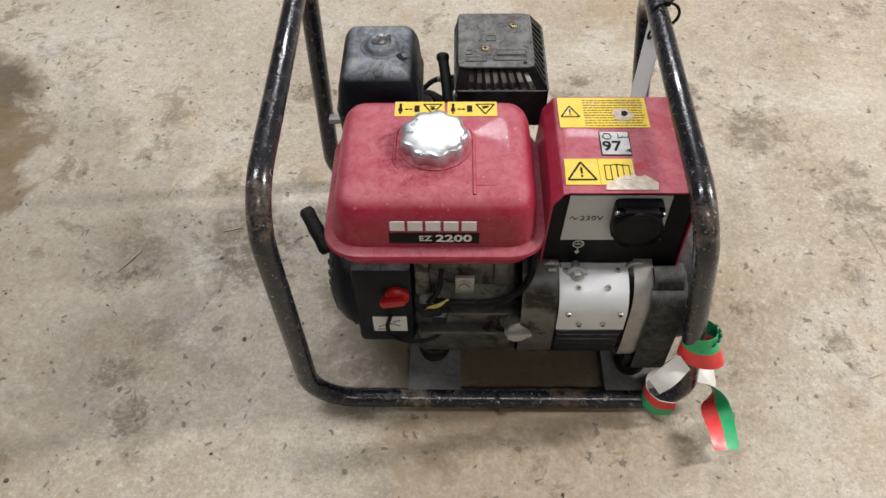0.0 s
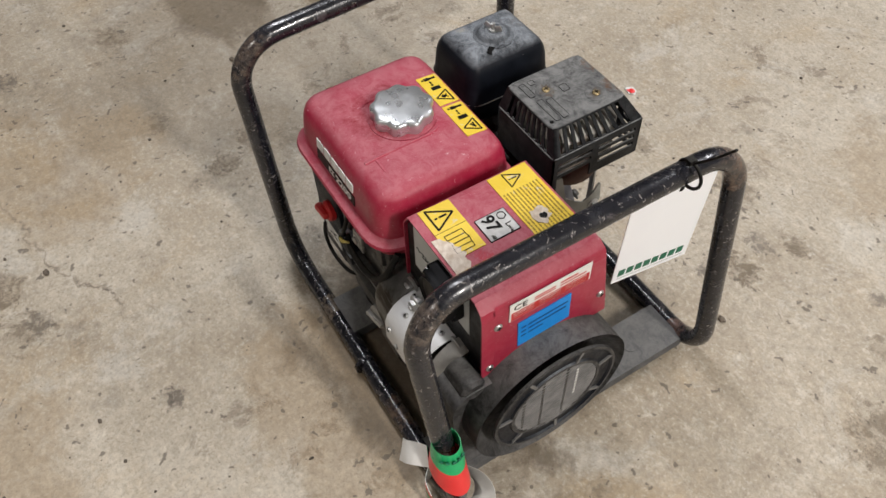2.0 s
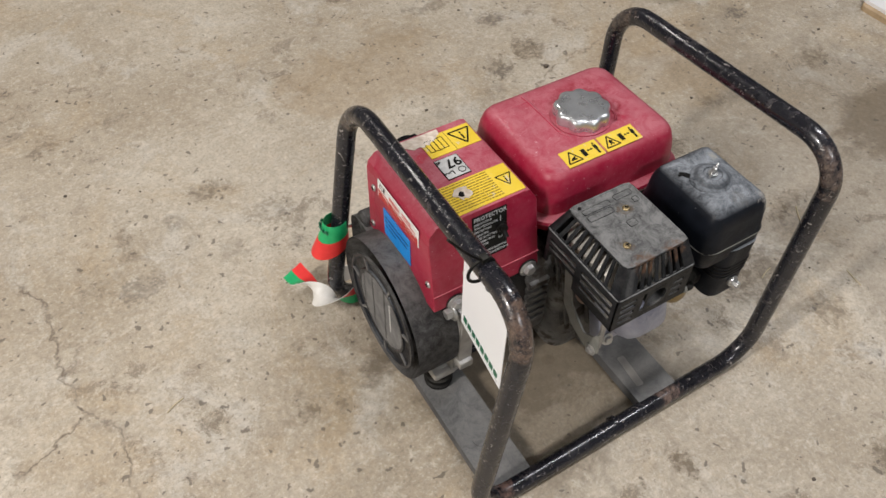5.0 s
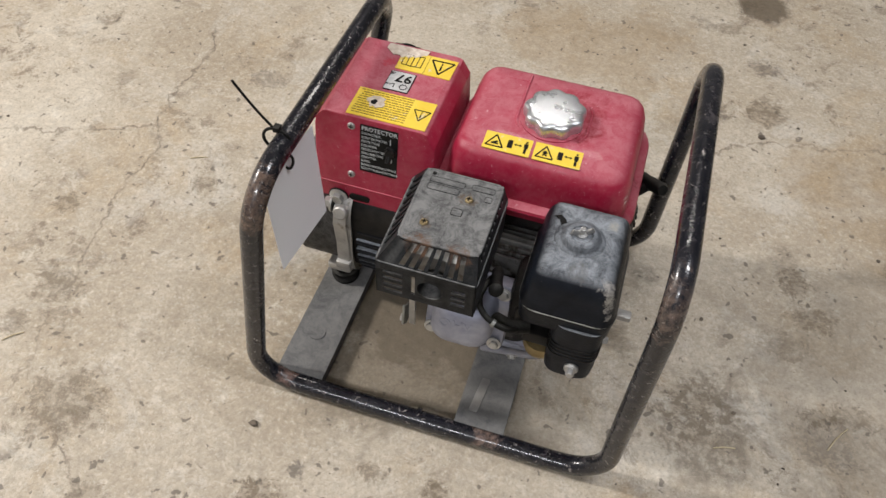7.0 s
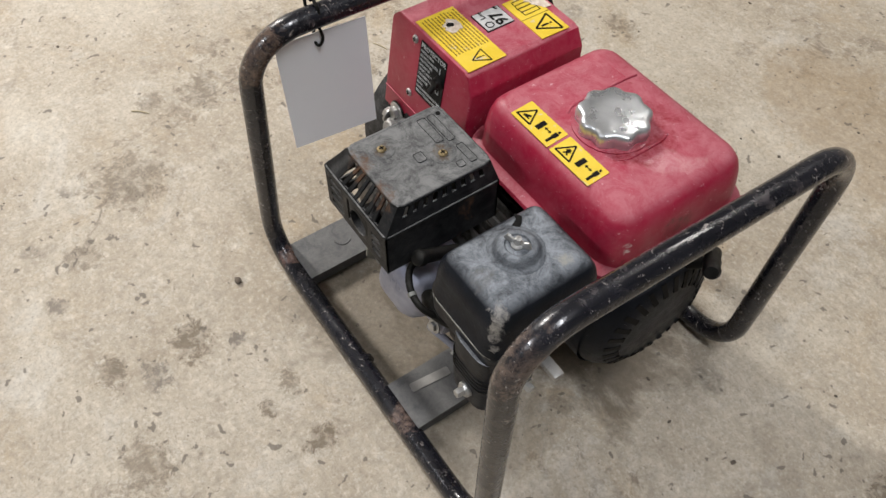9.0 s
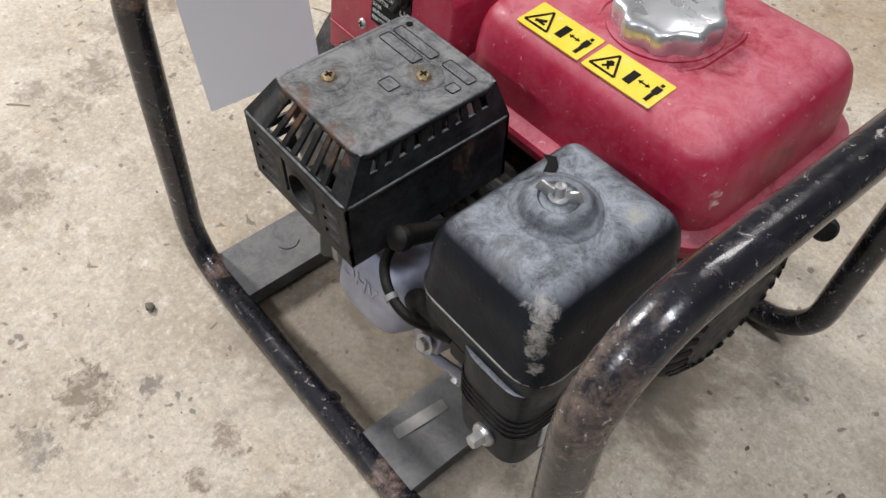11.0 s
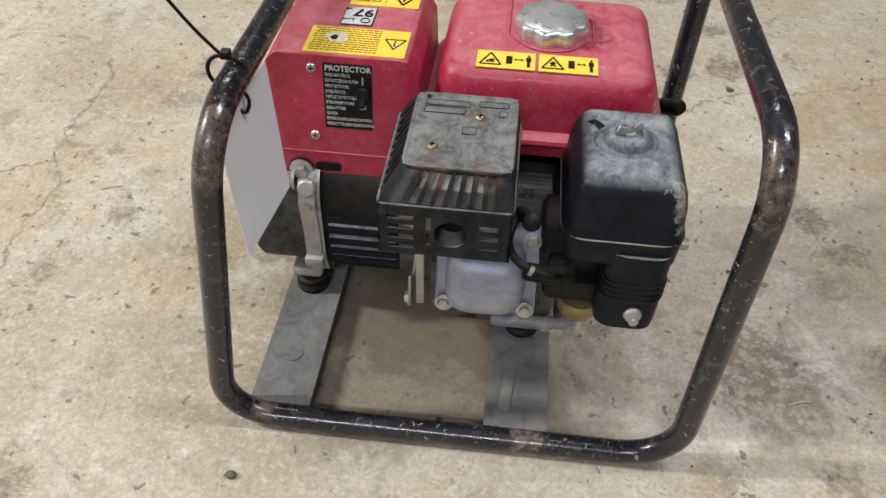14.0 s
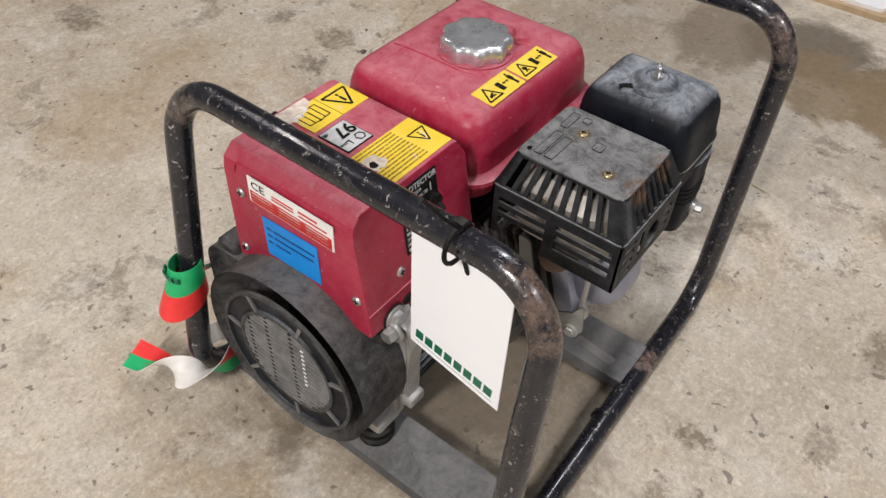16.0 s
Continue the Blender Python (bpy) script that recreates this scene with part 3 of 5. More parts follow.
def slab(points, z0, z1):
    bm = bmesh.new()
    lo = [bm.verts.new((p[0], p[1], z0)) for p in points]
    hi = [bm.verts.new((p[0], p[1], z1)) for p in points]
    n = len(points)
    for i in range(n):
        bm.faces.new((lo[i], lo[(i + 1) % n], hi[(i + 1) % n], hi[i]))
    bm.faces.new(lo[::-1])
    bm.faces.new(hi)
    bmesh.ops.recalc_face_normals(bm, faces=bm.faces)
    return bm


def rect(x0, x1, y0, y1):
    return [(x0, y0), (x1, y0), (x1, y1), (x0, y1)]


def stroke(a, b, w):
    a, b = Vector(a), Vector(b)
    d = (b - a).normalized()
    n = Vector((-d.y, d.x)) * w / 2
    return [a - n, b - n, b + n, a + n]


def triangle_sign(cx, cy, s, w, inner="mark"):
    """Outline of a warning triangle, point up, with its sign."""
    p = [(cx - s / 2, cy - s * 0.4), (cx + s / 2, cy - s * 0.4), (cx, cy + s * 0.46)]
    out = [stroke(p[i], p[(i + 1) % 3], w) for i in range(3)]
    if inner == "mark":
        out += [rect(cx - w * 0.55, cx + w * 0.55, cy - s * 0.1, cy + s * 0.2), rect(cx - w * 0.5, cx + w * 0.5, cy - s * 0.27, cy - s * 0.17)]
    elif inner == "hand":
        out += [stroke((cx - s * 0.2, cy - s * 0.22), (cx + s * 0.15, cy - s * 0.02), w * 1.6), stroke((cx - s * 0.05, cy - s * 0.2), (cx + s * 0.2, cy - s * 0.2), w)]
    else:
        out += [stroke((cx - s * 0.13, cy - s * 0.25), (cx + s * 0.13, cy + s * 0.02), w), stroke((cx + s * 0.13, cy - s * 0.25), (cx - s * 0.13, cy + s * 0.02), w), rect(cx - s * 0.08, cx + s * 0.08, cy - s * 0.1, cy + s * 0.12)]
    return out


def words(text, x, y, size, align="LEFT", stretch=1.0, bold=0.0):
    """Letters as flat mesh in the local plane."""
    cu = bpy.data.curves.new("letters", "FONT")
    cu.body, cu.size, cu.align_x, cu.align_y, cu.extrude, cu.offset, cu.resolution_u = text, size, align, "CENTER", 0.00015, bold, 2
    ob = bpy.data.objects.new("letters", cu)
    scene.collection.objects.link(ob)
    dg = bpy.context.evaluated_depsgraph_get()
    me = bpy.data.meshes.new_from_object(ob.evaluated_get(dg))
    bpy.data.objects.remove(ob)
    bm = bmesh.new()
    bm.from_mesh(me)
    bpy.data.meshes.remove(me)
    bm.transform(Matrix.Translation((x, y, 0.0009)) @ Matrix.Diagonal((stretch, 1, 1, 1)))
    return bm


def sticker(name, m, outline, mats, shapes=(), texts=(), parent=None, label=""):
    """A thin label in the plane of m. shapes: (slot, polygon); texts: (slot, bmesh)."""
    bms = [slab(outline, -0.0004, 0.0006)]
    for k, poly in shapes:
        bms.append(slot(slab(poly, 0.0003, 0.0010), k))
    for k, b in texts:
        bms.append(slot(b, k))
    bm = join(*bms)
    bm.transform(m)
    return part(name, bm, mats, parent, label)


def panel(quad, us, vs, holes, thick):
    """A sheet between four corners, cut on the lines us and vs, with the cells named in holes left open."""
    a, b, c, d = (Vector(q) for q in quad)
    n = (b - a).cross(d - a).normalized() * thick
    at = lambda u, v: (a * (1 - u) + b * u) * (1 - v) + (d * (1 - u) + c * u) * v
    bm = bmesh.new()
    top, low = {}, {}
    for i, u in enumerate(us):
        for j, v in enumerate(vs):
            top[i, j], low[i, j] = bm.verts.new(at(u, v)), bm.verts.new(at(u, v) - n)
    solid = lambda i, j: 0 <= i < len(us) - 1 and 0 <= j < len(vs) - 1 and (i, j) not in holes
    for i in range(len(us) - 1):
        for j in range(len(vs) - 1):
            if not solid(i, j):
                continue
            k = [(i, j), (i + 1, j), (i + 1, j + 1), (i, j + 1)]
            bm.faces.new([top[q] for q in k])
            bm.faces.new([low[q] for q in k[::-1]])
            for e, (p, q) in enumerate(zip(k, k[1:] + k[:1])):
                di, dj = ((0, -1), (1, 0), (0, 1), (-1, 0))[e]
                if not solid(i + di, j + dj):
                    bm.faces.new((top[q], top[p], low[p], low[q]))
    bmesh.ops.delete(bm, geom=[v for v in bm.verts if not v.link_faces], context="VERTS")
    return bm


def slots(n, lo, hi, fill=0.55):
    """Cut lines for n slots between lo and hi, and the indices of the open cells."""
    step = (hi - lo) / n
    lines, cells = [0.0], []
    for k in range(n):
        a = lo + step * (k + (1 - fill) / 2)
        cells.append(len(lines))
        lines += [a, a + step * fill]
    return lines + [1.0], cells


def ring_rect(x0, x1, y0, y1, corner, inset, seg=6):
    c = max(corner - inset, 0.003)
    return rounded(rect(x0 + inset, x1 - inset, y0 + inset, y1 - inset), c, seg)


def loft(x0, x1, y0, y1, corner, rows, cap_top=True, seg=6):
    """A rounded box from level to level: (inset, z) rows from below."""
    bm = bmesh.new()
    loops = [[bm.verts.new((p[0], p[1], z)) for p in ring_rect(x0, x1, y0, y1, corner, i, seg)] for i, z in rows]
    n = len(loops[0])
    for a, b in zip(loops, loops[1:]):
        for i in range(n):
            bm.faces.new((a[i], a[(i + 1) % n], b[(i + 1) % n], b[i]))
    bm.faces.new(loops[0][::-1])
    bm.faces.new(loops[-1])
    bmesh.ops.recalc_face_normals(bm, faces=bm.faces)
    return smooth(bm, 40)


def thing(name, at, label, category, group="", kind=""):
    ob = new(name)
    ob.location = at
    return tagged(ob, label, category, group, kind)


# ---- the hall ----
def hall():
    bm = bmesh.new()
    n = 24
    bmesh.ops.create_grid(bm, x_segments=n, y_segments=n, size=5)
    tagged(part("floor", bm, M_FLOOR), "worn grey-beige concrete floor with oil stains and shade painted under the generator", "floor", kind="structure")
    for name, b in (("wall_north", box(-5, 5, 5, 5.2, 0, 3.6, 0)), ("wall_south", box(-5, 5, -5.2, -5, 0, 3.6, 0)), ("wall_east", box(5, 5.2, -5.2, 5.2, 0, 3.6, 0)), ("wall_west", box(-5.2, -5, -5.2, 5.2, 0, 3.6, 0))):
        tagged(part(name, b, M_WALL), "plain grey workshop wall", "wall", kind="structure")
    tagged(part("ceiling", box(-5.2, 5.2, -5.2, 5.2, 3.6, 3.8, 0), M_WALL), "plain grey workshop ceiling", "ceiling", kind="structure")


hall()

# ---- the generator ----
gen = thing("portable_generator", (0, 0, 0), "red petrol generator in a chipped black tube frame on concrete", "generator")
R = 0.0129
HOOP = [(-0.240, -0.199, R), (-0.2445, -0.2025, 0.398), (-0.2422, 0.198, 0.416), (-0.250, 0.2010, R), (0.2455, 0.2035, R), (0.1956, 0.1949, 0.391), (0.1915, -0.2115, 0.390), (0.256, -0.199, R)]


def tube_frame():
    f = part("tube_frame", bent(HOOP, R, 0.062, True, 18, 10), M_TUBE, gen, "black enamelled steel tube, scratched and rusted")
    for y in (-0.204, 0.2):
        part("weld_ring", bent([(0.003, y, R), (0.009, y, R)], R + 0.0012, 0.001), M_TUBE, f)


def cross_plate(x0, x1):
    sec = [(x0, 0.006), (x0 + 0.003, 0.006), (x0 + 0.003, 0.0205), (x1 - 0.003, 0.0205), (x1 - 0.003, 0.006), (x1, 0.006), (x1, 0.024), (x0, 0.024)]
    bm = extrude(sec, "y", -0.198, 0.194)
    return part("cross_plate", smooth(bm, 20), M_CHANNEL, gen, "dirty grey steel channel")


def rubber_mount(x, y, z0=0.024, top=0.055):
    m = part("rubber_mount", turned([(0.02, z0), (0.021, z0 + 0.006), (0.017, z0 + 0.010), (0.021, z0 + 0.014), (0.020, z0 + 0.019), (0.016, z0 + 0.021), (0.012, top)], pose(x, y, 0), 24), M_RUBBER, gen)
    part("mount_bolt", bolt((x, y, top), (0, 0, 1), 0.008, 0.007), M_BOLT, m)


tube_frame()
rear_plate = cross_plate(0.150, 0.217)
front_plate = cross_plate(-0.112, -0.043)
for y in (0.012, -0.150):
    rubber_mount(0.187, y)
for y in (0.048, -0.130):
    rubber_mount(-0.078, y)
sticker("scraped_label", plane_frame((-0.066, 0.145, 0.0246), (0.1, 1, 0), (-1, 0, 0)), rounded(rect(-0.026, 0.028, -0.006, 0.006), 0.003), [M_ALU], parent=front_plate)
sticker("rubber_spot", plane_frame((0.186, 0.125, 0.0246), (1, 0, 0), (0, 1, 0)), [(0.012 * math.cos(a * 0.4), 0.012 * math.sin(a * 0.4)) for a in range(16)], [M_CHANNEL], parent=rear_plate)


def fuel_tank():
    x0, x1, y0, y1 = -0.193, 0.047, -0.170, 0.028
    rows = [(0.020, 0.258), (0.008, 0.262), (0.005, 0.270), (0.004, 0.280), (-0.003, 0.282), (-0.0045, 0.285), (-0.003, 0.2885), (0.004, 0.2905), (0.007, 0.293), (0.009, 0.318), (0.0112, 0.331), (0.0148, 0.3415), (0.0195, 0.3480), (0.027, 0.3518), (0.042, 0.3536), (0.075, 0.3545)]
    bm = loft(x0, x1, y0, y1, 0.042, rows, seg=8)
    # creases pressed beside the filler neck
    step = join(bent([(-0.030, -0.140, 0.3520), (-0.030, -0.125, 0.3536), (-0.030, -0.050, 0.3541), (-0.036, -0.040, 0.3528)], 0.0022, 0.01, False, 8, 4), bent([(-0.112, -0.104, 0.3528), (-0.117, -0.094, 0.3541), (-0.117, -0.048, 0.3541), (-0.110, -0.038, 0.3528)], 0.0022, 0.008, False, 8, 4), bent([(-0.030, -0.127, 0.3530), (-0.002, -0.127, 0.3522), (0.014, -0.124, 0.350)], 0.0018, 0.01, False, 8, 4))
    tank = part("fuel_tank", join(bm, step), M_RED, gen, "faded red pressed-steel fuel tank, dusty on top")
    part("filler_neck", turned([(0.041, 0.347), (0.041, 0.3555), (0.034, 0.3565), (0.030, 0.359)], pose(-0.073, -0.067, 0), 40), M_RED, tank)
    # lobed cap
    bm = bmesh.new()
    n = 96
    rows = [(0.90, 0.3530), (0.97, 0.3550), (0.99, 0.3575), (1.0, 0.3660), (0.975, 0.3700), (0.93, 0.3718), (0.80, 0.3726), (0.4, 0.3730)]
    loops = []
    for k, z in rows:
        lobe = 0.105 if k > 0.9 else 0.08 * k * k
        loops.append([bm.verts.new((-0.0735 + k * 0.0385 * (1 - lobe * (0.5 - 0.5 * math.cos(9 * a)) ** 1.2) * math.cos(a), -0.0665 + k * 0.0385 * (1 - lobe * (0.5 - 0.5 * math.cos(9 * a)) ** 1.2) * math.sin(a), z)) for a in (2 * math.pi * i / n for i in range(n))])
    for a, b in zip(loops, loops[1:]):
        for i in range(n):
            bm.faces.new((a[i], a[(i + 1) % n], b[(i + 1) % n], b[i]))
    bm.faces.new(loops[0][::-1])
    bm.faces.new(loops[-1])
    part("fuel_cap", smooth(bm, 45), M_CHROME, tank, "lobed dull chrome filler cap")
    # two yellow warning stickers behind the cap, read from the muffler side
    for x, kind in ((-0.031, "hand"), (-0.0915, "fire")):
        m = plane_frame((x, -0.008, 0.3530), (-1, 0.0, 0), (0, -1, 0.085))
        w, h = 0.057, 0.027
        shapes = [(1, p) for p in triangle_sign(-0.015, 0, 0.021, 0.0017, kind)]
        shapes += [(1, rect(0.000, 0.006, -0.006, 0.006)), (1, stroke((0.008, 0.001), (0.017, 0.001), 0.001)), (1, [(0.008, 0.001), (0.0105, 0.003), (0.0105, -0.001)]), (1, [(0.017, 0.001), (0.0145, -0.001), (0.0145, 0.003)])]
        shapes += [(1, rect(0.0195, 0.0245, -0.001, 0.0055)), (1, rect(0.0205, 0.0235, -0.0095, -0.001)), (1, rect(0.0208, 0.0232, 0.0065, 0.0092))]
        sticker("warning_sticker", m, rounded(rect(-w / 2, w / 2, -h / 2, h / 2), 0.001), [M_YELLOW, M_INK], shapes, parent=tank)
    # maker's mark as plain blocks over a dark model plate
    m = plane_frame((-0.073, -0.1606, 0.3255), (1, 0, 0), (0, 0.14, 1))
    blocks = []
    for i in range(5):
        x = -0.047 + i * 0.0191
        blocks.append((0, rect(x, x + 0.0158, -0.0062, 0.0062)))
    bms = [slot(slab(p, -0.0004, 0.0008), k) for k, p in blocks]
    bm = join(*bms)
    bm.transform(m)
    part("maker_mark", bm, [M_WHITE], tank, "white block lettering shapes")
    m = plane_frame((-0.0735, -0.1622, 0.3075), (1, 0, 0), (0, 0.1, 1))
    sticker("model_plate", m, rect(-0.048, 0.049, -0.0075, 0.0075), [M_INK, M_WHITE], (), [(1, words("EZ", -0.016, 0, 0.011, stretch=1.1, bold=0.0002)), (1, words("2200", 0.002, 0, 0.0145, stretch=1.35, bold=0.0004))], parent=tank)
    return tank


fuel_tank()


def control_box():
    ZB, ZT = 0.222, 0.355
    back = lambda z: 0.031 - (z - ZB) * 0.146
    prof = [(0.047, ZB), (0.2075, ZB), (0.2072, 0.333), (0.205, 0.345), (0.194, ZT), (0.070, ZT), (0.063, 0.353), (0.052, 0.335)]

    def cover(y_front, inner):
        bm = bmesh.new()
        c = Vector((0.127, 0.285))
        pts = [Vector(p) for p in prof]
        if inner:
            pts = [c + (p - c) * 0.965 for p in pts]
        f = [bm.verts.new((p.x, y_front, p.y)) for p in pts]
        b = [bm.verts.new((p.x, back(p.y) - (0.004 if inner else 0), p.y)) for p in pts]
        n = len(pts)
        for i in range(n):
            bm.faces.new((f[i], f[(i + 1) % n], b[(i + 1) % n], b[i]))
        bm.faces.new(f[::-1])
        bm.faces.new(b)
        bmesh.ops.recalc_face_normals(bm, faces=bm.faces)
        return bm
    body = cover(-0.126, False)
    es = [e for e in body.edges if e.calc_length() > 0.02]
    bmesh.ops.bevel(body, geom=es, offset=0.0025, segments=3, profile=0.5, affect="EDGES")
    # folded lips that stand out round the socket panel
    lips = []
    for a, b in ((0, 7), (7, 6), (6, 5), (5, 4), (4, 3), (3, 2), (2, 1)):
        p, q = Vector(prof[a]), Vector(prof[b])
        c = Vector((0.127, 0.285))
        d = (q - p).normalized()
        n = Vector((-d.y, d.x))
        if n.dot(c - p) < 0:
            n = -n
        quad = [p, q, q + n * 0.002, p + n * 0.002]
        lips.append(extrude([tuple(k) for k in quad], "y", -0.140, -0.124))
    cb = part("control_box", smooth(body, 30), M_RED, gen, "red sheet-steel socket and breaker box")
    fold = join(*lips)
    bmesh.ops.remove_doubles(fold, verts=fold.verts, dist=0.0012)
    part("panel_lip", fold, M_RED, cb)
    part("front_panel", extrude([(0.050, 0.224), (0.204, 0.224), (0.2025, 0.336), (0.191, 0.349), (0.071, 0.349), (0.056, 0.334)], "y", -0.1365, -0.122), M_PANEL, cb, "black socket panel")
    # grey panel label and its writing
    m = plane_frame((0.124, -0.1368, 0.3105), (1, 0, 0), (0, 0, 1))
    sticker("panel_label", m, [(-0.056, -0.036), (0.055, -0.036), (0.055, 0.037), (-0.053, 0.037)], [M_GREYPANEL, M_INK], [(1, p) for p in (stroke((-0.050, 0.001), (-0.047, 0.004), 0.001), stroke((-0.047, 0.004), (-0.044, -0.001), 0.001), stroke((-0.044, -0.001), (-0.041, 0.002), 0.001))], [(1, words("230V", -0.039, 0.001, 0.0105, stretch=1.15))], parent=cb)
    # socket with hinged lid
    s = part("socket_base", join(extrude(rounded(rect(0.119, 0.170, 0.294, 0.344), 0.006), "y", -0.150, -0.136, 0.002), extrude([(0.1445 + 0.027 * math.cos(a / 40 * 2 * math.pi), 0.315 + 0.028 * math.sin(a / 40 * 2 * math.pi)) for a in range(40)], "y", -0.160, -0.148, 0.003)), M_PANEL, cb, "black socket with sprung lid")
    part("socket_hinge", join(box(0.126, 0.163, -0.158, -0.144, 0.334, 0.343, 0.002), bent([(0.122, -0.153, 0.336), (0.167, -0.153, 0.336)], 0.004, 0.001)), M_PANEL, cb)
    for x in (0.121, 0.168):
        part("panel_screw", screw((x, -0.1505, 0.335 if x < 0.13 else 0.333), (0, -1, 0), 0.0035), [M_BOLT, M_INK], cb)
    # earth terminal
    m = plane_frame((0.089, -0.1371, 0.262), (1, 0, 0), (0, 0, 1))
    ring = [(1, stroke((0.006 * math.cos(a), 0.006 * math.sin(a) + 0.005), (0.006 * math.cos(a + 0.55), 0.006 * math.sin(a + 0.55) + 0.005), 0.001)) for a in (k * 0.5236 for k in range(12))]
    sticker("earth_mark", m, rect(-0.0003, 0.0003, 0.004, 0.008), [M_WHITE, M_WHITE], ring + [(1, stroke((-0.004, 0.005), (0.004, 0.005), 0.001)), (1, stroke((0, -0.002), (0, -0.011), 0.0012)), (1, [(-0.003, -0.008), (0.003, -0.008), (0, -0.013)])], parent=cb)
    part("earth_bolt", join(turned([(0.005, 0), (0.005, 0.012), (0.0038, 0.013), (0.0038, 0.024)], toward((0.090, -0.138, 0.232), (0, -1, 0)), 16), bolt((0.090, -0.152, 0.232), (0, -1, 0), 0.008, 0.008)), M_BOLT, cb)
    for x in (0.062, 0.160):
        part("cover_bolt", bolt((x, -0.140, 0.227), (0, -1, 0), 0.0085, 0.011), M_BOLT, cb)
    part("cable_slot", extrude(rounded(rect(0.108, 0.146, 0.225, 0.235), 0.0049), "y", -0.1372, -0.130), M_INK, cb)
    # top stickers: two yellow warnings and a noise label
    up = lambda x, y: plane_frame((x, y, 0.3554), (1, 0, 0), (0, 1, 0))
    rag = random.Random(4)
    rows = []
    for k in range(11):
        x = -0.021
        while x < 0.044:
            w = min(rag.uniform(0.002, 0.008), 0.047 - x)
            rows.append((2, rect(x, x + w, 0.0195 - k * 0.0042, 0.0209 - k * 0.0042)))
            x += w + 0.0012
    sticker("warning_sticker", up(0.1165, -0.017), rect(-0.0495, 0.051, -0.025, 0.025), [M_YELLOW, M_INK, M_OCHRE], rows + [(1, p) for p in triangle_sign(-0.0365, 0.001, 0.021, 0.0014)], parent=cb, label="yellow caution sticker with small print")
    part("torn_patch", slab([(0.139 + (0.011 + rag.uniform(-0.003, 0.003)) * math.cos(k * 0.35), -0.021 + (0.010 + rag.uniform(-0.003, 0.003)) * math.sin(k * 0.35)) for k in range(18)], 0.3558, 0.3568), M_GLUE, cb)
    part("torn_patch", slab([(0.141 + (0.0035 + rag.uniform(-0.001, 0.001)) * math.cos(k * 0.6), -0.020 + 0.0045 * math.sin(k * 0.6)) for k in range(10)], 0.3566, 0.3572), M_INK, cb)
    m97 = up(0.125, -0.067)
    sticker("noise_label", m97, rounded(rect(-0.0165, 0.0165, -0.0185, 0.0185), 0.001), [M_INK, M_WORN], [(1, rect(-0.0155, 0.0155, -0.0175, 0.0175))], parent=cb, label="white noise label")
    b97 = sticker("noise_writing", plane_frame((0.125, -0.067, 0.3562), (1, 0, 0), (0, 1, 0)), rect(-0.0145, -0.0142, 0.0, 0.0003), [M_INK, M_INK], [(1, stroke((0.005 * math.cos(k * 1.047) - 0.008, 0.005 * math.sin(k * 1.047) + 0.010), (0.005 * math.cos(k * 1.047 + 1.047) - 0.008, 0.005 * math.sin(k * 1.047 + 1.047) + 0.010), 0.0008)) for k in range(6)], [(1, words("97", -0.0148, -0.006, 0.021, stretch=1.0, bold=0.0004)), (1, words("L", 0.003, 0.010, 0.010)), (1, words("WA", 0.0075, 0.0085, 0.005)), (1, words("dB", 0.0095, -0.0125, 0.006))], parent=cb)
    book = [stroke((0.006, -0.012), (0.006, 0.009), 0.0009), stroke((0.0125, -0.012), (0.0125, 0.009), 0.0009), stroke((0.019, -0.010), (0.019, 0.010), 0.0012), stroke((0.0255, -0.012), (0.0255, 0.009), 0.0009), stroke((0.032, -0.012), (0.032, 0.009), 0.0009)]
    book += [stroke((0.0125, 0.009), (0.019, 0.0105), 0.0009), stroke((0.019, 0.0105), (0.0255, 0.009), 0.0009), stroke((0.0125, -0.012), (0.019, -0.0105), 0.0009), stroke((0.019, -0.0105), (0.0255, -0.012), 0.0009), stroke((0.006, 0.009), (0.0125, 0.0095), 0.0009), stroke((0.0255, 0.0095), (0.032, 0.009), 0.0009), stroke((0.006, -0.012), (0.0125, -0.012), 0.0009), stroke((0.0255, -0.012), (0.032, -0.012), 0.0009)]
    sticker("warning_sticker", up(0.103, -0.110), [(-0.037, -0.019), (0.03, -0.019), (0.037, -0.010), (0.037, 0.019), (-0.036, 0.019)], [M_YELLOW, M_INK, M_OCHRE], [(1, p) for p in triangle_sign(-0.019, 0.0, 0.030, 0.0022) + book] + [(2, rect(-0.0005, 0.0, -0.019, 0.019))], parent=cb, label="yellow caution sticker with manual sign, torn corner")
    edge = [(0.107 + k * 0.0042, -0.1365) for k in range(14)] + [(0.163 - k * 0.0042, -0.128 + 0.013 * math.sin(math.pi * min(1, k / 12)) ** 0.8 + rag.uniform(-0.002, 0.003)) for k in range(14)]
    part("torn_patch", slab(edge, 0.3556, 0.3564), M_GLUE, cb)
    # rating plate and blue sticker on the end face
    n = plane_frame((0.2080, -0.058, 0.3265), (0, 1, -0.01), (-0.003, 0, 1))
    lines = [(1, rect(-0.048, 0.050, -0.0135, -0.0005))] + [(0, rect(-0.046 + 0.033 * c, -0.020 + 0.033 * c, -0.003 - 0.0035 * r, -0.0018 - 0.0035 * r)) for c in range(3) for r in range(3)]
    lines += [(1, rect(-0.02, 0.006, 0.003, 0.0045)), (1, rect(-0.02, 0.006, 0.0065, 0.008)), (1, rect(0.012, 0.045, 0.003, 0.0045)), (1, rect(0.012, 0.034, 0.0075, 0.0095))]
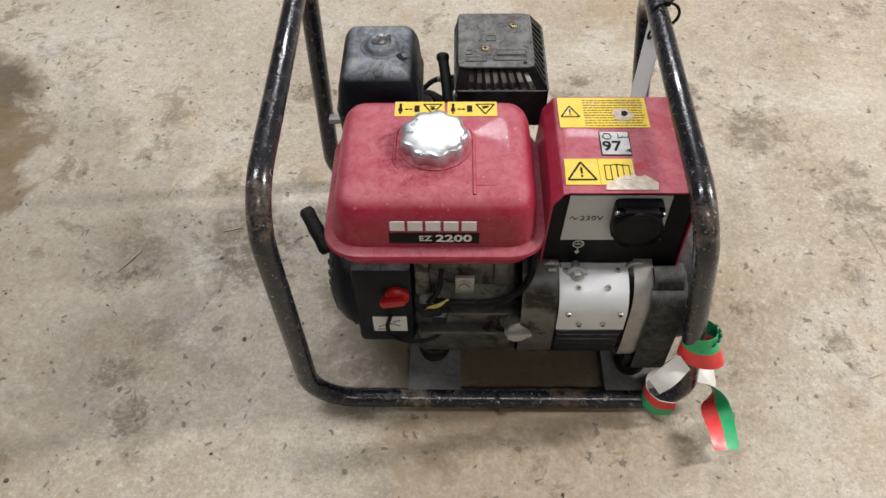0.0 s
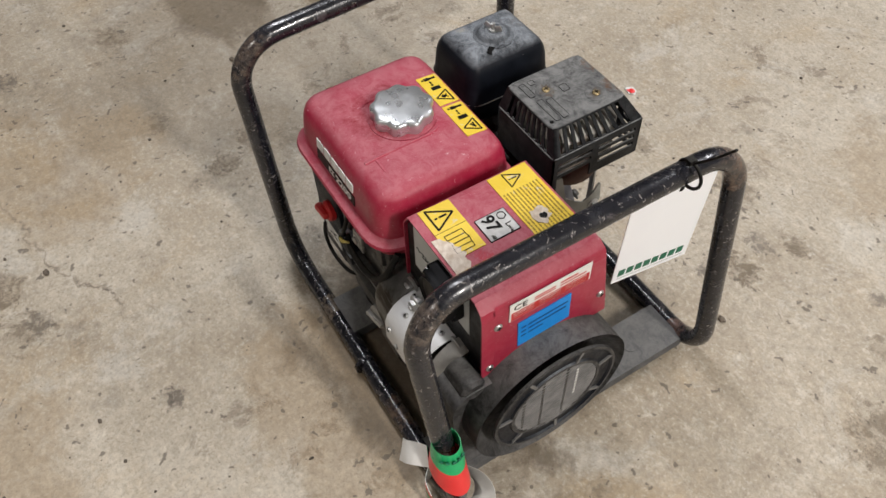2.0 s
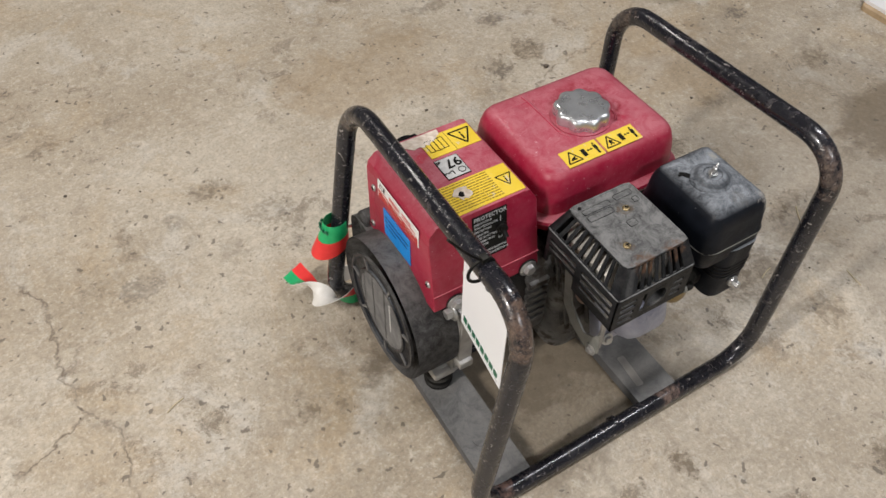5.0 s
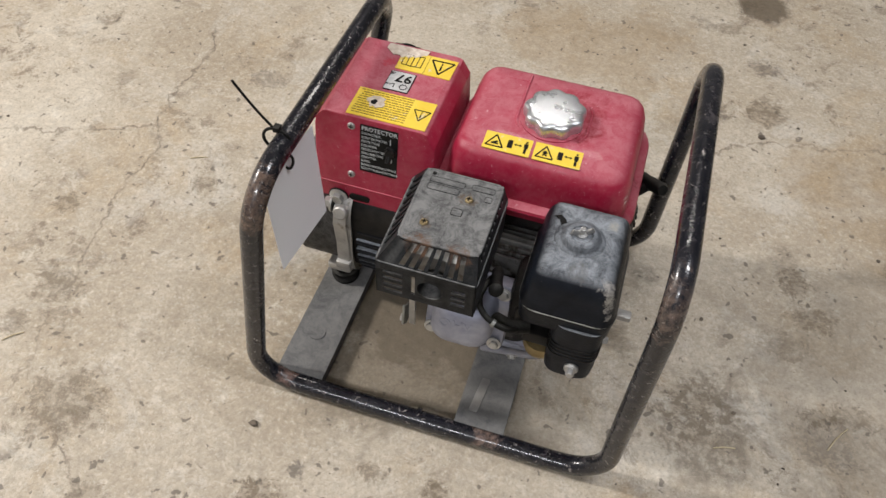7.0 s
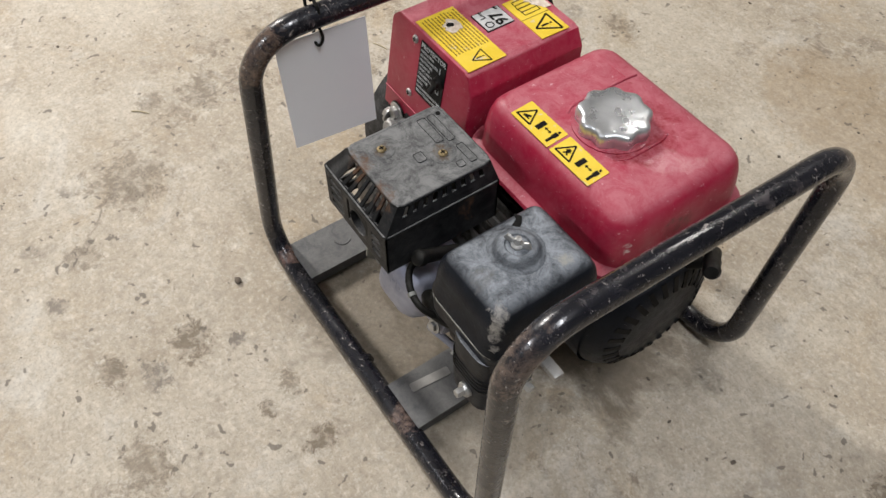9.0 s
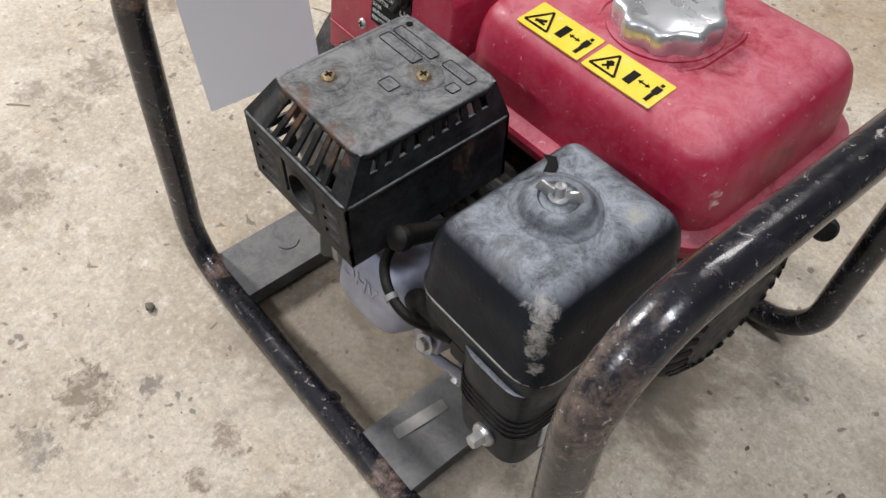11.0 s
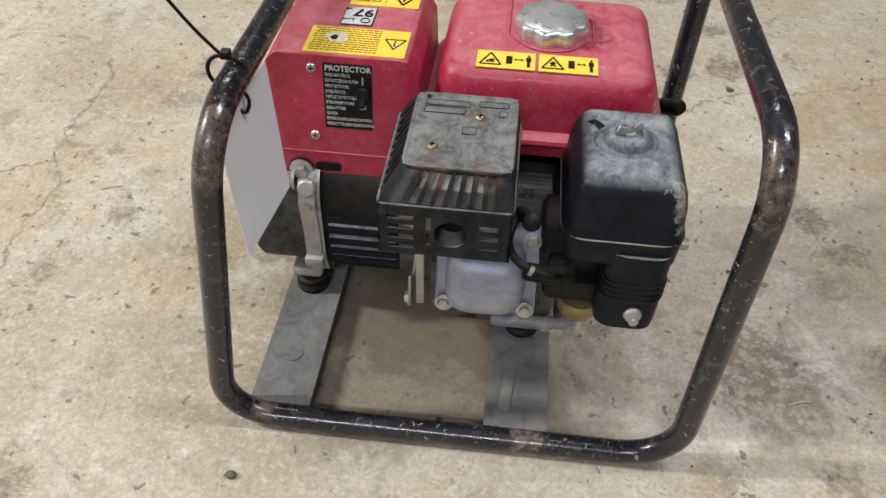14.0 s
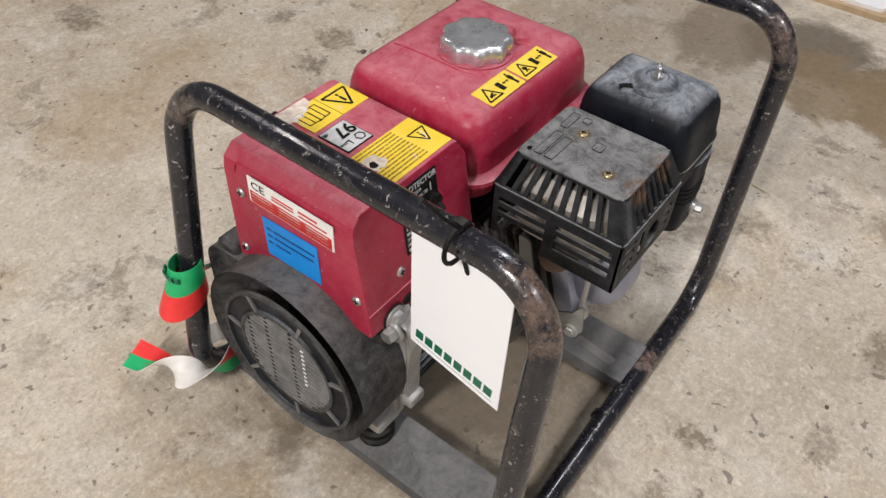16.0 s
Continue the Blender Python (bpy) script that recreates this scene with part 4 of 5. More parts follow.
    sticker("rating_plate", n, rect(-0.050, 0.052, -0.0145, 0.0145), [M_WHITE, M_RED_PLASTIC, M_INK], lines, [(2, words("CE", -0.046, 0.0065, 0.012, stretch=1.2))], parent=cb, label="white and red rating plate")
    n = plane_frame((0.2080, -0.0615, 0.279), (0, 1, 0.03), (-0.003, 0, 1))
    sticker("blue_label", n, rect(-0.034, 0.034, -0.024, 0.022), [M_BLUE, M_NAVY], [(1, rect(-0.030, -0.024, y, y + 0.0022)) for y in (0.009, 0.001, -0.007)] + [(1, rect(-0.021, x, y, y + 0.0022)) for x, y in ((0.030, 0.009), (0.028, 0.001), (-0.002, -0.007))], parent=cb, label="blue sticker with dark small print")
    for y, z in ((-0.121, 0.314), (-0.130, 0.240), (0.016, 0.265)):
        part("cover_screw", screw((0.2074, y, z), (1, 0, 0), 0.005), [M_BOLT, M_INK], cb)
    # breaker plate on the back
    m = plane_frame((0.1225, back(0.3135) + 0.0006, 0.3135), (-1, 0, 0), (0, -0.146, 1))
    names = ["DISJONCTEUR", "SCHUTZSCHALTER", "PROTETTORE", "DISJUNTOR", "ΠΡΟΣΤΑΤΕΥΤΙΚΟ", "STROMBRYTARE", "BESKYTTER", "SUOJA", "BEVEILIGINGSINRICHTING", "BESKYTTELSESINDRETNING"]
    texts = [(1, words("PROTECTOR", -0.0225, 0.0295, 0.0082, stretch=0.98, bold=0.00015))]
    for k, w in enumerate(names):
        texts.append((1, words(w, -0.0225, 0.0225 - k * 0.0059, 0.0046, stretch=0.85)))
    sticker("breaker_plate", m, rounded(rect(-0.0245, 0.0245, -0.0355, 0.0345), 0.0008), [M_INK, M_GREYPANEL], [(1, rect(0.0145, 0.0157, 0.014, 0.022)), (1, rect(0.0125, 0.0175, -0.0125, -0.0115)), (1, rect(0.0170, 0.0180, -0.0120, -0.0070)), (1, rect(0.0120, 0.0130, -0.0120, -0.0090))], texts, parent=cb, label="black breaker plate with white lettering")
    q = Vector((0.1225 - 0.016, back(0.318) + 0.001, 0.318))
    part("breaker_switch", join(turned([(0.0075, 0), (0.0075, 0.003), (0.006, 0.004), (0.0055, 0.008), (0, 0.009)], toward(q, (0, 1, 0.146)), 20), bent([q + Vector((0, 0.004, 0)), q + Vector((0, 0.013, -0.008))], 0.0035, 0.001)), M_GRIME, cb)
    for z in (0.341, 0.268):
        part("cover_screw", screw((0.1585, back(z), z), (0, 1, 0.146), 0.005), [M_BOLT, M_INK], cb)
    part("seam", box(0.048, 0.206, back(0.248) - 0.002, back(0.248) + 0.0012, 0.2475, 0.249, 0), M_RED, cb)
    part("cable_slot", extrude(rounded(rect(0.133, 0.161, 0.2265, 0.2365), 0.0049), "y", 0.0285, 0.0313), M_INK, cb)
    for x in (0.176, 0.065):
        part("cover_bolt", join(bolt((x, 0.031, 0.2265), (0, 1, 0), 0.0085, 0.009)), M_BOLT, cb)
        part("washer", turned([(0.014, 0), (0.014, 0.002)], toward((x, 0.030, 0.2265), (0, 1, 0)), 24), M_GRIME, cb)
    return cb


control_box()


# alternator: axis along x
AY, AZ = -0.066, 0.150


def squircle(hy, hz, r, dy=0.0, dz=0.0):
    return rounded([(AY + dy - hy, AZ + dz - hz), (AY + dy + hy, AZ + dz - hz), (AY + dy + hy, AZ + dz + hz), (AY + dy - hy, AZ + dz + hz)], r, 8)


def circle(cy, cz, r, n=48):
    return [(cy + r * math.cos(2 * math.pi * k / n), cz + r * math.sin(2 * math.pi * k / n)) for k in range(n)]


def alternator():
    alt = part("alternator", extrude(squircle(0.104, 0.082, 0.05), "x", 0.068, 0.160), M_GRIME, gen, "black finned alternator with aluminium clamp rings")
    for k in range(7):
        z = 0.082 + k * 0.0165
        part("stator_fin", box(0.073, 0.152, AY - 0.112 + abs(k - 3) ** 2 * 0.0012, AY + 0.110 - abs(k - 3) ** 2 * 0.0014, z, z + 0.008, 0.002), M_BLACK, alt)
    part("bell_housing", extrude(squircle(0.112, 0.088, 0.055), "x", 0.028, 0.070, 0.004), M_ALU_DARK, alt, "oily cast aluminium bell housing")
    for k in range(6):
        part("vent_bar", box(0.038, 0.069, 0.030, 0.0495, 0.120 + k * 0.016, 0.128 + k * 0.016, 0.001), M_ALU_DARK, alt)
    part("clamp_ring", extrude(squircle(0.113, 0.089, 0.055), "x", 0.156, 0.178, 0.003), M_ALU, alt, "cast aluminium clamp ring")
    # clamp bracket on the back with its bolt bosses
    part("clamp_bracket", join(extrude(rounded([(0.022, 0.220), (0.046, 0.220), (0.054, 0.196), (0.049, 0.150), (0.050, 0.114), (0.042, 0.098), (0.026, 0.102)], 0.004), "x", 0.160, 0.178, 0.002), turned([(0.010, 0), (0.010, 0.014), (0.008, 0.016)], toward((0.168, 0.038, 0.210), (0, 1, 0.4)), 16), box(0.158, 0.180, 0.032, 0.056, 0.098, 0.113, 0.003)), M_ALU, alt)
    part("bracket_bolt", bolt((0.182, 0.036, 0.215), (1, 0, 0), 0.008, 0.012), M_BOLT, alt)
    part("mount_foot", join(box(0.168, 0.206, -0.008, 0.034, 0.056, 0.072, 0.006), bolt((0.187, 0.012, 0.071), (0, 0, 1), 0.009, 0.010), box(0.166, 0.180, 0.018, 0.036, 0.066, 0.115, 0.004)), M_ALU, alt)
    part("mount_foot", box(0.166, 0.206, -0.175, -0.13, 0.055, 0.085, 0.006), M_GRIME, alt)
    # end cover: a drum with a square shoulder towards the socket side
    drum = join(extrude(circle(-0.0605, 0.147, 0.1065, 64), "x", 0.176, 0.2385, 0.026), extrude(rounded([(AY - 0.118, 0.050), (AY, 0.050), (AY, 0.225), (AY - 0.118, 0.225)], [0.03, 0.01, 0.02, 0.03], 6), "x", 0.176, 0.218, 0.010), turned([(0.016, 0), (0.016, 0.034), (0.012, 0.038)], toward((0.178, AY - 0.088, 0.222), (1, 0, 0)), 20))
    ec = part("end_cover", drum, M_COVER, alt, "dusty black end cover with round grille")
    gy, gz = -0.0565, 0.147
    GX = 0.0140
    ring = bmesh.new()
    n = 60
    prof = [(r * 0.96, x + GX) for r, x in ((0.090, 0.2230), (0.090, 0.2268), (0.086, 0.2272), (0.083, 0.2245), (0.068, 0.2245), (0.066, 0.2268), (0.062, 0.2268), (0.061, 0.2230))]
    loops = [[ring.verts.new((x, gy + r * math.cos(2 * math.pi * k / n), gz + r * math.sin(2 * math.pi * k / n))) for k in range(n)] for r, x in prof]
    for a, b in zip(loops, loops[1:]):
        for k in range(n):
            ring.faces.new((a[k], a[(k + 1) % n], b[(k + 1) % n], b[k]))
    bmesh.ops.recalc_face_normals(ring, faces=ring.faces)
    for f in ring.faces:
        mid = f.calc_center_median()
        f.material_index = 1 if 0.064 < math.hypot(mid.y - gy, mid.z - gz) < 0.0812 else 0
    part("grille_ring", smooth(ring, 30), [M_COVER, M_BLACK], alt)
    part("grille_back", extrude(circle(gy, gz, 0.0600, 40), "x", 0.2225 + GX, 0.2247 + GX), M_COVER, alt)
    for k in range(18):
        y = -0.0578 + k * 0.0068
        h = math.sqrt(max(0.0590 ** 2 - y * y, 0))
        if h > 0.008:
            part("grille_slat", box(0.2240 + GX, 0.2264 + GX, gy - h, gy + h, gz + y - 0.0025, gz + y + 0.0025, 0.0008, 1), M_RIB, alt)
            for c, mat in ((-0.047, M_INK), (-0.021, M_INK), (0.012, M_INK), (0.027, M_WHITE)):
                if abs(c) < h - 0.003 and not (mat is M_WHITE and (k < 6 or k > 14)):
                    part("grille_hole", box(0.2244 + GX, 0.2266 + GX, gy + c - 0.0016, gy + c + 0.0016, gz + y + 0.0022, gz + y + 0.0048, 0), mat, alt)
    for k in range(7):
        a = k * 0.9 + 0.3
        m = plane_frame((0.2248 + GX, gy, gz), (0, math.cos(a), math.sin(a)), (0, -math.sin(a), math.cos(a)))
        part("ring_rib", box_at(m, 0.0635, 0.0825, -0.002, 0.002, -0.001, 0.0022), M_RIB, alt)
    # silver cover plate over the front shoulder
    out = []
    prof = [(-0.118, 0.2285), (-0.146, 0.2290), (-0.158, 0.2275), (-0.171, 0.2205), (-0.1805, 0.2085), (-0.1845, 0.1970), (-0.1855, 0.166)]
    bm = bmesh.new()
    loops = []
    for y, z in prof:
        loops.append([bm.verts.new((x, y, z)) for x in (0.070, 0.150)])
    for a, b in zip(loops, loops[1:]):
        bm.faces.new((a[0], a[1], b[1], b[0]))
    bmesh.ops.recalc_face_normals(bm, faces=bm.faces)
    bmesh.ops.solidify(bm, geom=bm.faces, thickness=-0.002)
    plate = part("cover_plate", smooth(bm, 40), M_PLATE, alt, "bright silver riveted cover plate")
    for x, y, z, d in ((0.078, -0.148, 0.2310, (0, 0, 1)), (0.138, -0.148, 0.2310, (0, 0, 1)), (0.092, -0.168, 0.2245, (0, -0.6, 0.8)), (0.126, -0.168, 0.2245, (0, -0.6, 0.8)), (0.082, -0.1868, 0.197, (0, -1, 0.1)), (0.096, -0.1876, 0.177, (0, -1, 0)), (0.124, -0.1876, 0.178, (0, -1, 0)), (0.142, -0.1868, 0.197, (0, -1, 0.1))):
        part("rivet", screw((x, y, z), d, 0.0036), [M_BOLT, M_INK], alt)
    for k in range(5):
        part("front_slat", box(0.073, 0.150, -0.1855 + k * 0.004, -0.150, 0.151 - k * 0.0165, 0.160 - k * 0.0165, 0.002), M_BLACK, alt)


alternator()


def engine():
    eng = part("crankcase", join(loft(-0.112, 0.034, -0.150, 0.075, 0.03, [(0.012, 0.050), (0.003, 0.056), (0.0, 0.070), (0.0, 0.165), (0.010, 0.195), (0.03, 0.212)]), box(-0.100, 0.030, -0.158, -0.10, 0.062, 0.120, 0.01)), M_ALU_DARK, gen, "oily cast aluminium engine block")
    part("side_rib", box(-0.095, 0.028, -0.164, -0.150, 0.116, 0.122, 0.001), M_ALU_DARK, eng)
    part("side_rib", box(-0.095, 0.028, -0.164, -0.150, 0.160, 0.165, 0.001), M_ALU_DARK, eng)
    part("tank_bracket", box(-0.09, 0.02, -0.150, -0.07, 0.200, 0.262, 0.008), M_ALU_DARK, eng)
    part("tank_leg", box(-0.098, -0.080, -0.156, -0.135, 0.19, 0.262, 0.004), M_ALU_DARK, eng)
    part("tank_leg", box(-0.006, 0.012, -0.156, -0.135, 0.215, 0.262, 0.004), M_ALU_DARK, eng)
    part("governor_plate", join(box(-0.050, -0.028, -0.163, -0.158, 0.205, 0.235, 0.001), bolt((-0.040, -0.163, 0.222), (0, -1, 0), 0.006, 0.004)), M_ALU, eng)
    # oil filler plug
    m = toward((0.024, -0.158, 0.142), (0.15, -1, 0.15))
    part("oil_plug", join(turned([(0.014, 0), (0.014, 0.012), (0.0165, 0.013), (0.0165, 0.021), (0.015, 0.023)], m, 24), box_at(m, -0.015, 0.015, -0.003, 0.003, 0.021, 0.029, 0.001)), M_ALU, eng, "grey oil filler plug")
    part("oil_neck", extrude(circle(0.0, 0.0, 0.02, 20), "z", 0, 0.02), M_ALU_DARK, eng).matrix_basis = toward((0.022, -0.140, 0.142), (0.15, -1, 0.15))
    # fan housing and recoil starter
    fan = part("fan_housing", join(extrude(circle(AY, 0.158, 0.093, 48), "x", -0.178, -0.112, 0.008), box(-0.172, -0.100, -0.162, -0.09, 0.094, 0.248, 0.008)), M_BLACK, gen, "black fan housing")
    rec = part("recoil_cover", turned([(0.090, 0), (0.090, 0.006), (0.086, 0.014), (0.076, 0.024), (0.066, 0.029), (0.060, 0.031), (0, 0.0315)], toward((-0.174, AY, 0.158), (-1, 0, 0)), 48), M_BLACK, fan, "slotted black recoil starter cover")
    for k in range(26):
        a = 2 * math.pi * k / 26
        m = plane_frame((-0.2312, AY, 0.158), (0.44, math.cos(a), math.sin(a)), (0, -math.sin(a), math.cos(a)))
        part("vent_slot", box_at(m, 0.062, 0.081, -0.0032, 0.0032, -0.0012, 0.0007, 0), M_INK, fan)
    # pull grip: a cross bar on a short stem
    ga, gb, gs = Vector((-0.228, -0.083, 0.266)), Vector((-0.199, -0.128, 0.236)), Vector((-0.184, -0.094, 0.222))
    gm = ga.lerp(gb, 0.5)
    bar = turned([(0, 0), (0.007, 0.001), (0.0095, 0.006), (0.0085, 0.018), (0.0095, 0.028), (0.0085, 0.042), (0.0095, 0.054), (0.007, 0.0595), (0, 0.0605)], toward(ga, gb - ga), 18)
    part("starter_grip", join(bar, bent([gm, gm.lerp(gs, 0.5), gs], 0.0065, 0.01)), M_RUBBER, fan, "black rubber T-shaped starter grip")
    part("grip_guide", box(-0.198, -0.170, -0.108, -0.076, 0.205, 0.230, 0.005), M_BLACK, fan)
    # red stop switch, white label
    sw = toward((-0.119, -0.162, 0.202), (0, -1, 0.1))
    part("switch_knob", join(turned([(0.0145, 0), (0.0145, 0.006), (0.012, 0.009), (0, 0.009)], sw, 28), box_at(sw @ pose(0, 0, 0, 0, 0, 10), -0.020, 0.011, -0.0055, 0.0055, 0.005, 0.017, 0.004)), M_RED_PLASTIC, fan, "red engine stop knob")
    m = plane_frame((-0.131, -0.1626, 0.139), (1, 0, 0), (0, 0, 1))
    sticker("start_label", m, rounded(rect(-0.021, 0.021, -0.016, 0.016), 0.001), [M_WHITE, M_INK], [(1, stroke((-0.014, -0.006), (0.0, 0.002), 0.001)), (1, stroke((0.0, 0.002), (0.012, -0.004), 0.001)), (1, rect(-0.016, -0.004, -0.012, -0.011)), (1, stroke((0.004, 0.004), (0.013, 0.009), 0.001))], parent=fan)
    # wiring at the front
    part("cable", bent([(0.040, -0.145, 0.268), (0.036, -0.166, 0.225), (0.000, -0.172, 0.197), (-0.055, -0.170, 0.196), (-0.080, -0.160, 0.186)], 0.0042, 0.03), M_RUBBER, eng)
    part("cable", bent([(-0.128, -0.172, 0.172), (-0.136, -0.174, 0.140), (-0.118, -0.174, 0.115), (-0.080, -0.168, 0.108), (-0.060, -0.155, 0.12)], 0.0026, 0.02), M_RUBBER, eng)
    part("cable", bent([(-0.066, -0.158, 0.245), (-0.068, -0.168, 0.215), (-0.083, -0.166, 0.190), (-0.088, -0.156, 0.16)], 0.003, 0.02), M_RUBBER, eng)
    for k in range(3):
        part("wire", bent([(-0.058 - k * 0.002, -0.168, 0.200), (-0.070, -0.174, 0.198 - k * 0.006), (-0.084 - 0.003 * k, -0.170, 0.186), (-0.082, -0.160, 0.168 - k * 0.004)], 0.0014, 0.012), M_YWIRE if k < 2 else M_RUBBER, eng)
    part("connector", join(box(-0.094, -0.066, -0.168, -0.150, 0.158, 0.190, 0.004), box(-0.078, -0.060, -0.170, -0.150, 0.148, 0.164, 0.003)), M_BLACK, eng)
    # finned cylinder, leaning back, with head and rocker cover
    tilt = Matrix.Translation((-0.031, 0.049, 0.176)) @ pose(0, 0, 0, -73, 0, 0)
    cyl = part("cylinder", box_at(tilt, -0.045, 0.045, -0.045, 0.045, -0.04, 0.055, 0.012), M_ALU_DARK, gen, "finned aluminium cylinder")
    for k in range(7):
        part("cooling_fin", box_at(tilt, -0.060, 0.058, -0.062, 0.060, -0.030 + k * 0.012, -0.026 + k * 0.012, 0.001), M_ALU_DARK, cyl)
    head = part("cylinder_head", join(box_at(tilt, -0.052, 0.050, -0.048, 0.050, 0.062, 0.084, 0.004), box_at(tilt, -0.060, 0.046, -0.050, -0.030, 0.074, 0.088, 0.004)), M_HEAD, cyl)
    cov = part("rocker_cover", smooth(extrude_cover(tilt), 40), M_HEAD, cyl, "heat-blued aluminium rocker cover")
    for x, y in ((-0.042, -0.038), (0.040, -0.038), (-0.042, 0.040), (0.040, 0.040)):
        p = tilt @ Vector((x, y, 0.088))
        part("head_bolt", bolt(p, tilt.to_3x3() @ Vector((0, 0, 1)), 0.006, 0.006), M_BOLT, cyl)
    # raised cast letters, reading right way up from the muffler side
    letters = words("OHV", 0, 0, 0.017, "CENTER", 1.15, 0.0003)
    letters.transform(tilt @ Matrix.Translation((0.004, -0.004, 0.1262)) @ pose(0, 0, 0, 0, 0, 180))
    part("cast_letters", letters, M_HEAD, cyl)
    arm = plane_frame((-0.093, 0.130, 0.130), (-0.80, -0.38, -0.46), (0, 0.45, 0.9))
    part("engine_foot", box(-0.112, -0.040, 0.030, 0.080, 0.054, 0.068, 0.004), M_HEAD, eng)
    part("foot_arm", box_at(arm, -0.040, 0.042, -0.011, 0.011, -0.004, 0.004, 0.003), M_HEAD, eng, "heat-blued aluminium bracket")
    part("foot_bolt", bolt(arm @ Vector((0.004, 0.0, 0.004)), arm.to_3x3() @ Vector((0, 0, 1)), 0.005, 0.005), M_BOLT, eng)
    # exhaust stub and heat shield by the head
    part("exhaust_pipe", bent([(0.010, 0.10, 0.235), (0.040, 0.115, 0.245), (0.046, 0.13, 0.275)], 0.014, 0.02), M_RUSTPIPE, cyl, "rusty exhaust stub")
    part("shield_strip", box(0.028, 0.036, 0.150, 0.154, 0.168, 0.275, 0.001), M_ALU, cyl)
    # spark plug boot and lead
    part("plug_boot", join(bent([(-0.060, 0.110, 0.262), (-0.063, 0.135, 0.280), (-0.067, 0.158, 0.296)], 0.0072, 0.02), turned([(0.0080, 0), (0.0088, 0.004), (0.0080, 0.008), (0.005, 0.010)], toward((-0.067, 0.156, 0.294), (-0.05, 0.7, 0.5)), 16)), M_RUBBER, cyl, "black spark plug boot")
    part("plug_lead", bent([(-0.060, 0.112, 0.264), (-0.052, 0.140, 0.274), (-0.048, 0.158, 0.264), (-0.060, 0.170, 0.254), (-0.082, 0.174, 0.246), (-0.096, 0.166, 0.236), (-0.108, 0.145, 0.225)], 0.0037, 0.012), M_RUBBER, cyl, "black ignition lead")
    part("lead_clip", turned([(0.0048, 0), (0.0048, 0.004)], toward((-0.070, 0.172, 0.250), (-0.9, 0.2, -0.35)), 16), M_BRACKET, cyl)
    part("breather_elbow", bent([(-0.070, 0.150, 0.225), (-0.090, 0.160, 0.232), (-0.110, 0.150, 0.230)], 0.009, 0.015), M_RUBBER, cyl)
    plate = [(0.076, 0.262), (0.086, 0.200), (0.108, 0.176), (0.150, 0.160), (0.162, 0.176), (0.158, 0.214), (0.148, 0.196), (0.132, 0.186), (0.118, 0.196), (0.100, 0.212), (0.090, 0.258)]
    part("shield_plate", extrude(rounded(plate, 0.004, 4), "x", 0.040, 0.0425), M_BRACKET, cyl, "dull grey sheet bracket beside the exhaust")
    part("shield_bolt", bolt((0.0425, 0.150, 0.172), (1, 0, 0), 0.006, 0.005), M_BOLT, cyl)
    # carburettor
    carb = part("carburettor", join(box(-0.150, -0.088, 0.085, 0.135, 0.170, 0.235, 0.008), box(-0.140, -0.105, 0.09, 0.15, 0.195, 0.215, 0.003)), M_GRIME, gen, "grimy carburettor with brass bowl")
    part("float_bowl", turned([(0.006, -0.016), (0.010, -0.010), (0.020, 0.0), (0.023, 0.010), (0.023, 0.022)], pose(-0.128, 0.118, 0.146), 24), M_BOWL, carb)
    part("lever", box(-0.150, -0.110, 0.142, 0.146, 0.200, 0.206, 0.001), M_BOLT, carb)


def extrude_cover(tilt):
    bm = bmesh.new()
    rows = [(0.0, 0.082), (0.0, 0.100), (0.003, 0.114), (0.010, 0.123), (0.02, 0.1265)]
    loops = [[bm.verts.new((p[0], p[1], z)) for p in ring_rect(-0.039, 0.039, -0.036, 0.036, 0.027, i, 6)] for i, z in rows]
    n = len(loops[0])
    for a, b in zip(loops, loops[1:]):
        for i in range(n):
            bm.faces.new((a[i], a[(i + 1) % n], b[(i + 1) % n], b[i]))
    bm.faces.new(loops[-1])
    bm.transform(tilt)
    bmesh.ops.recalc_face_normals(bm, faces=bm.faces)
    return bm


engine()


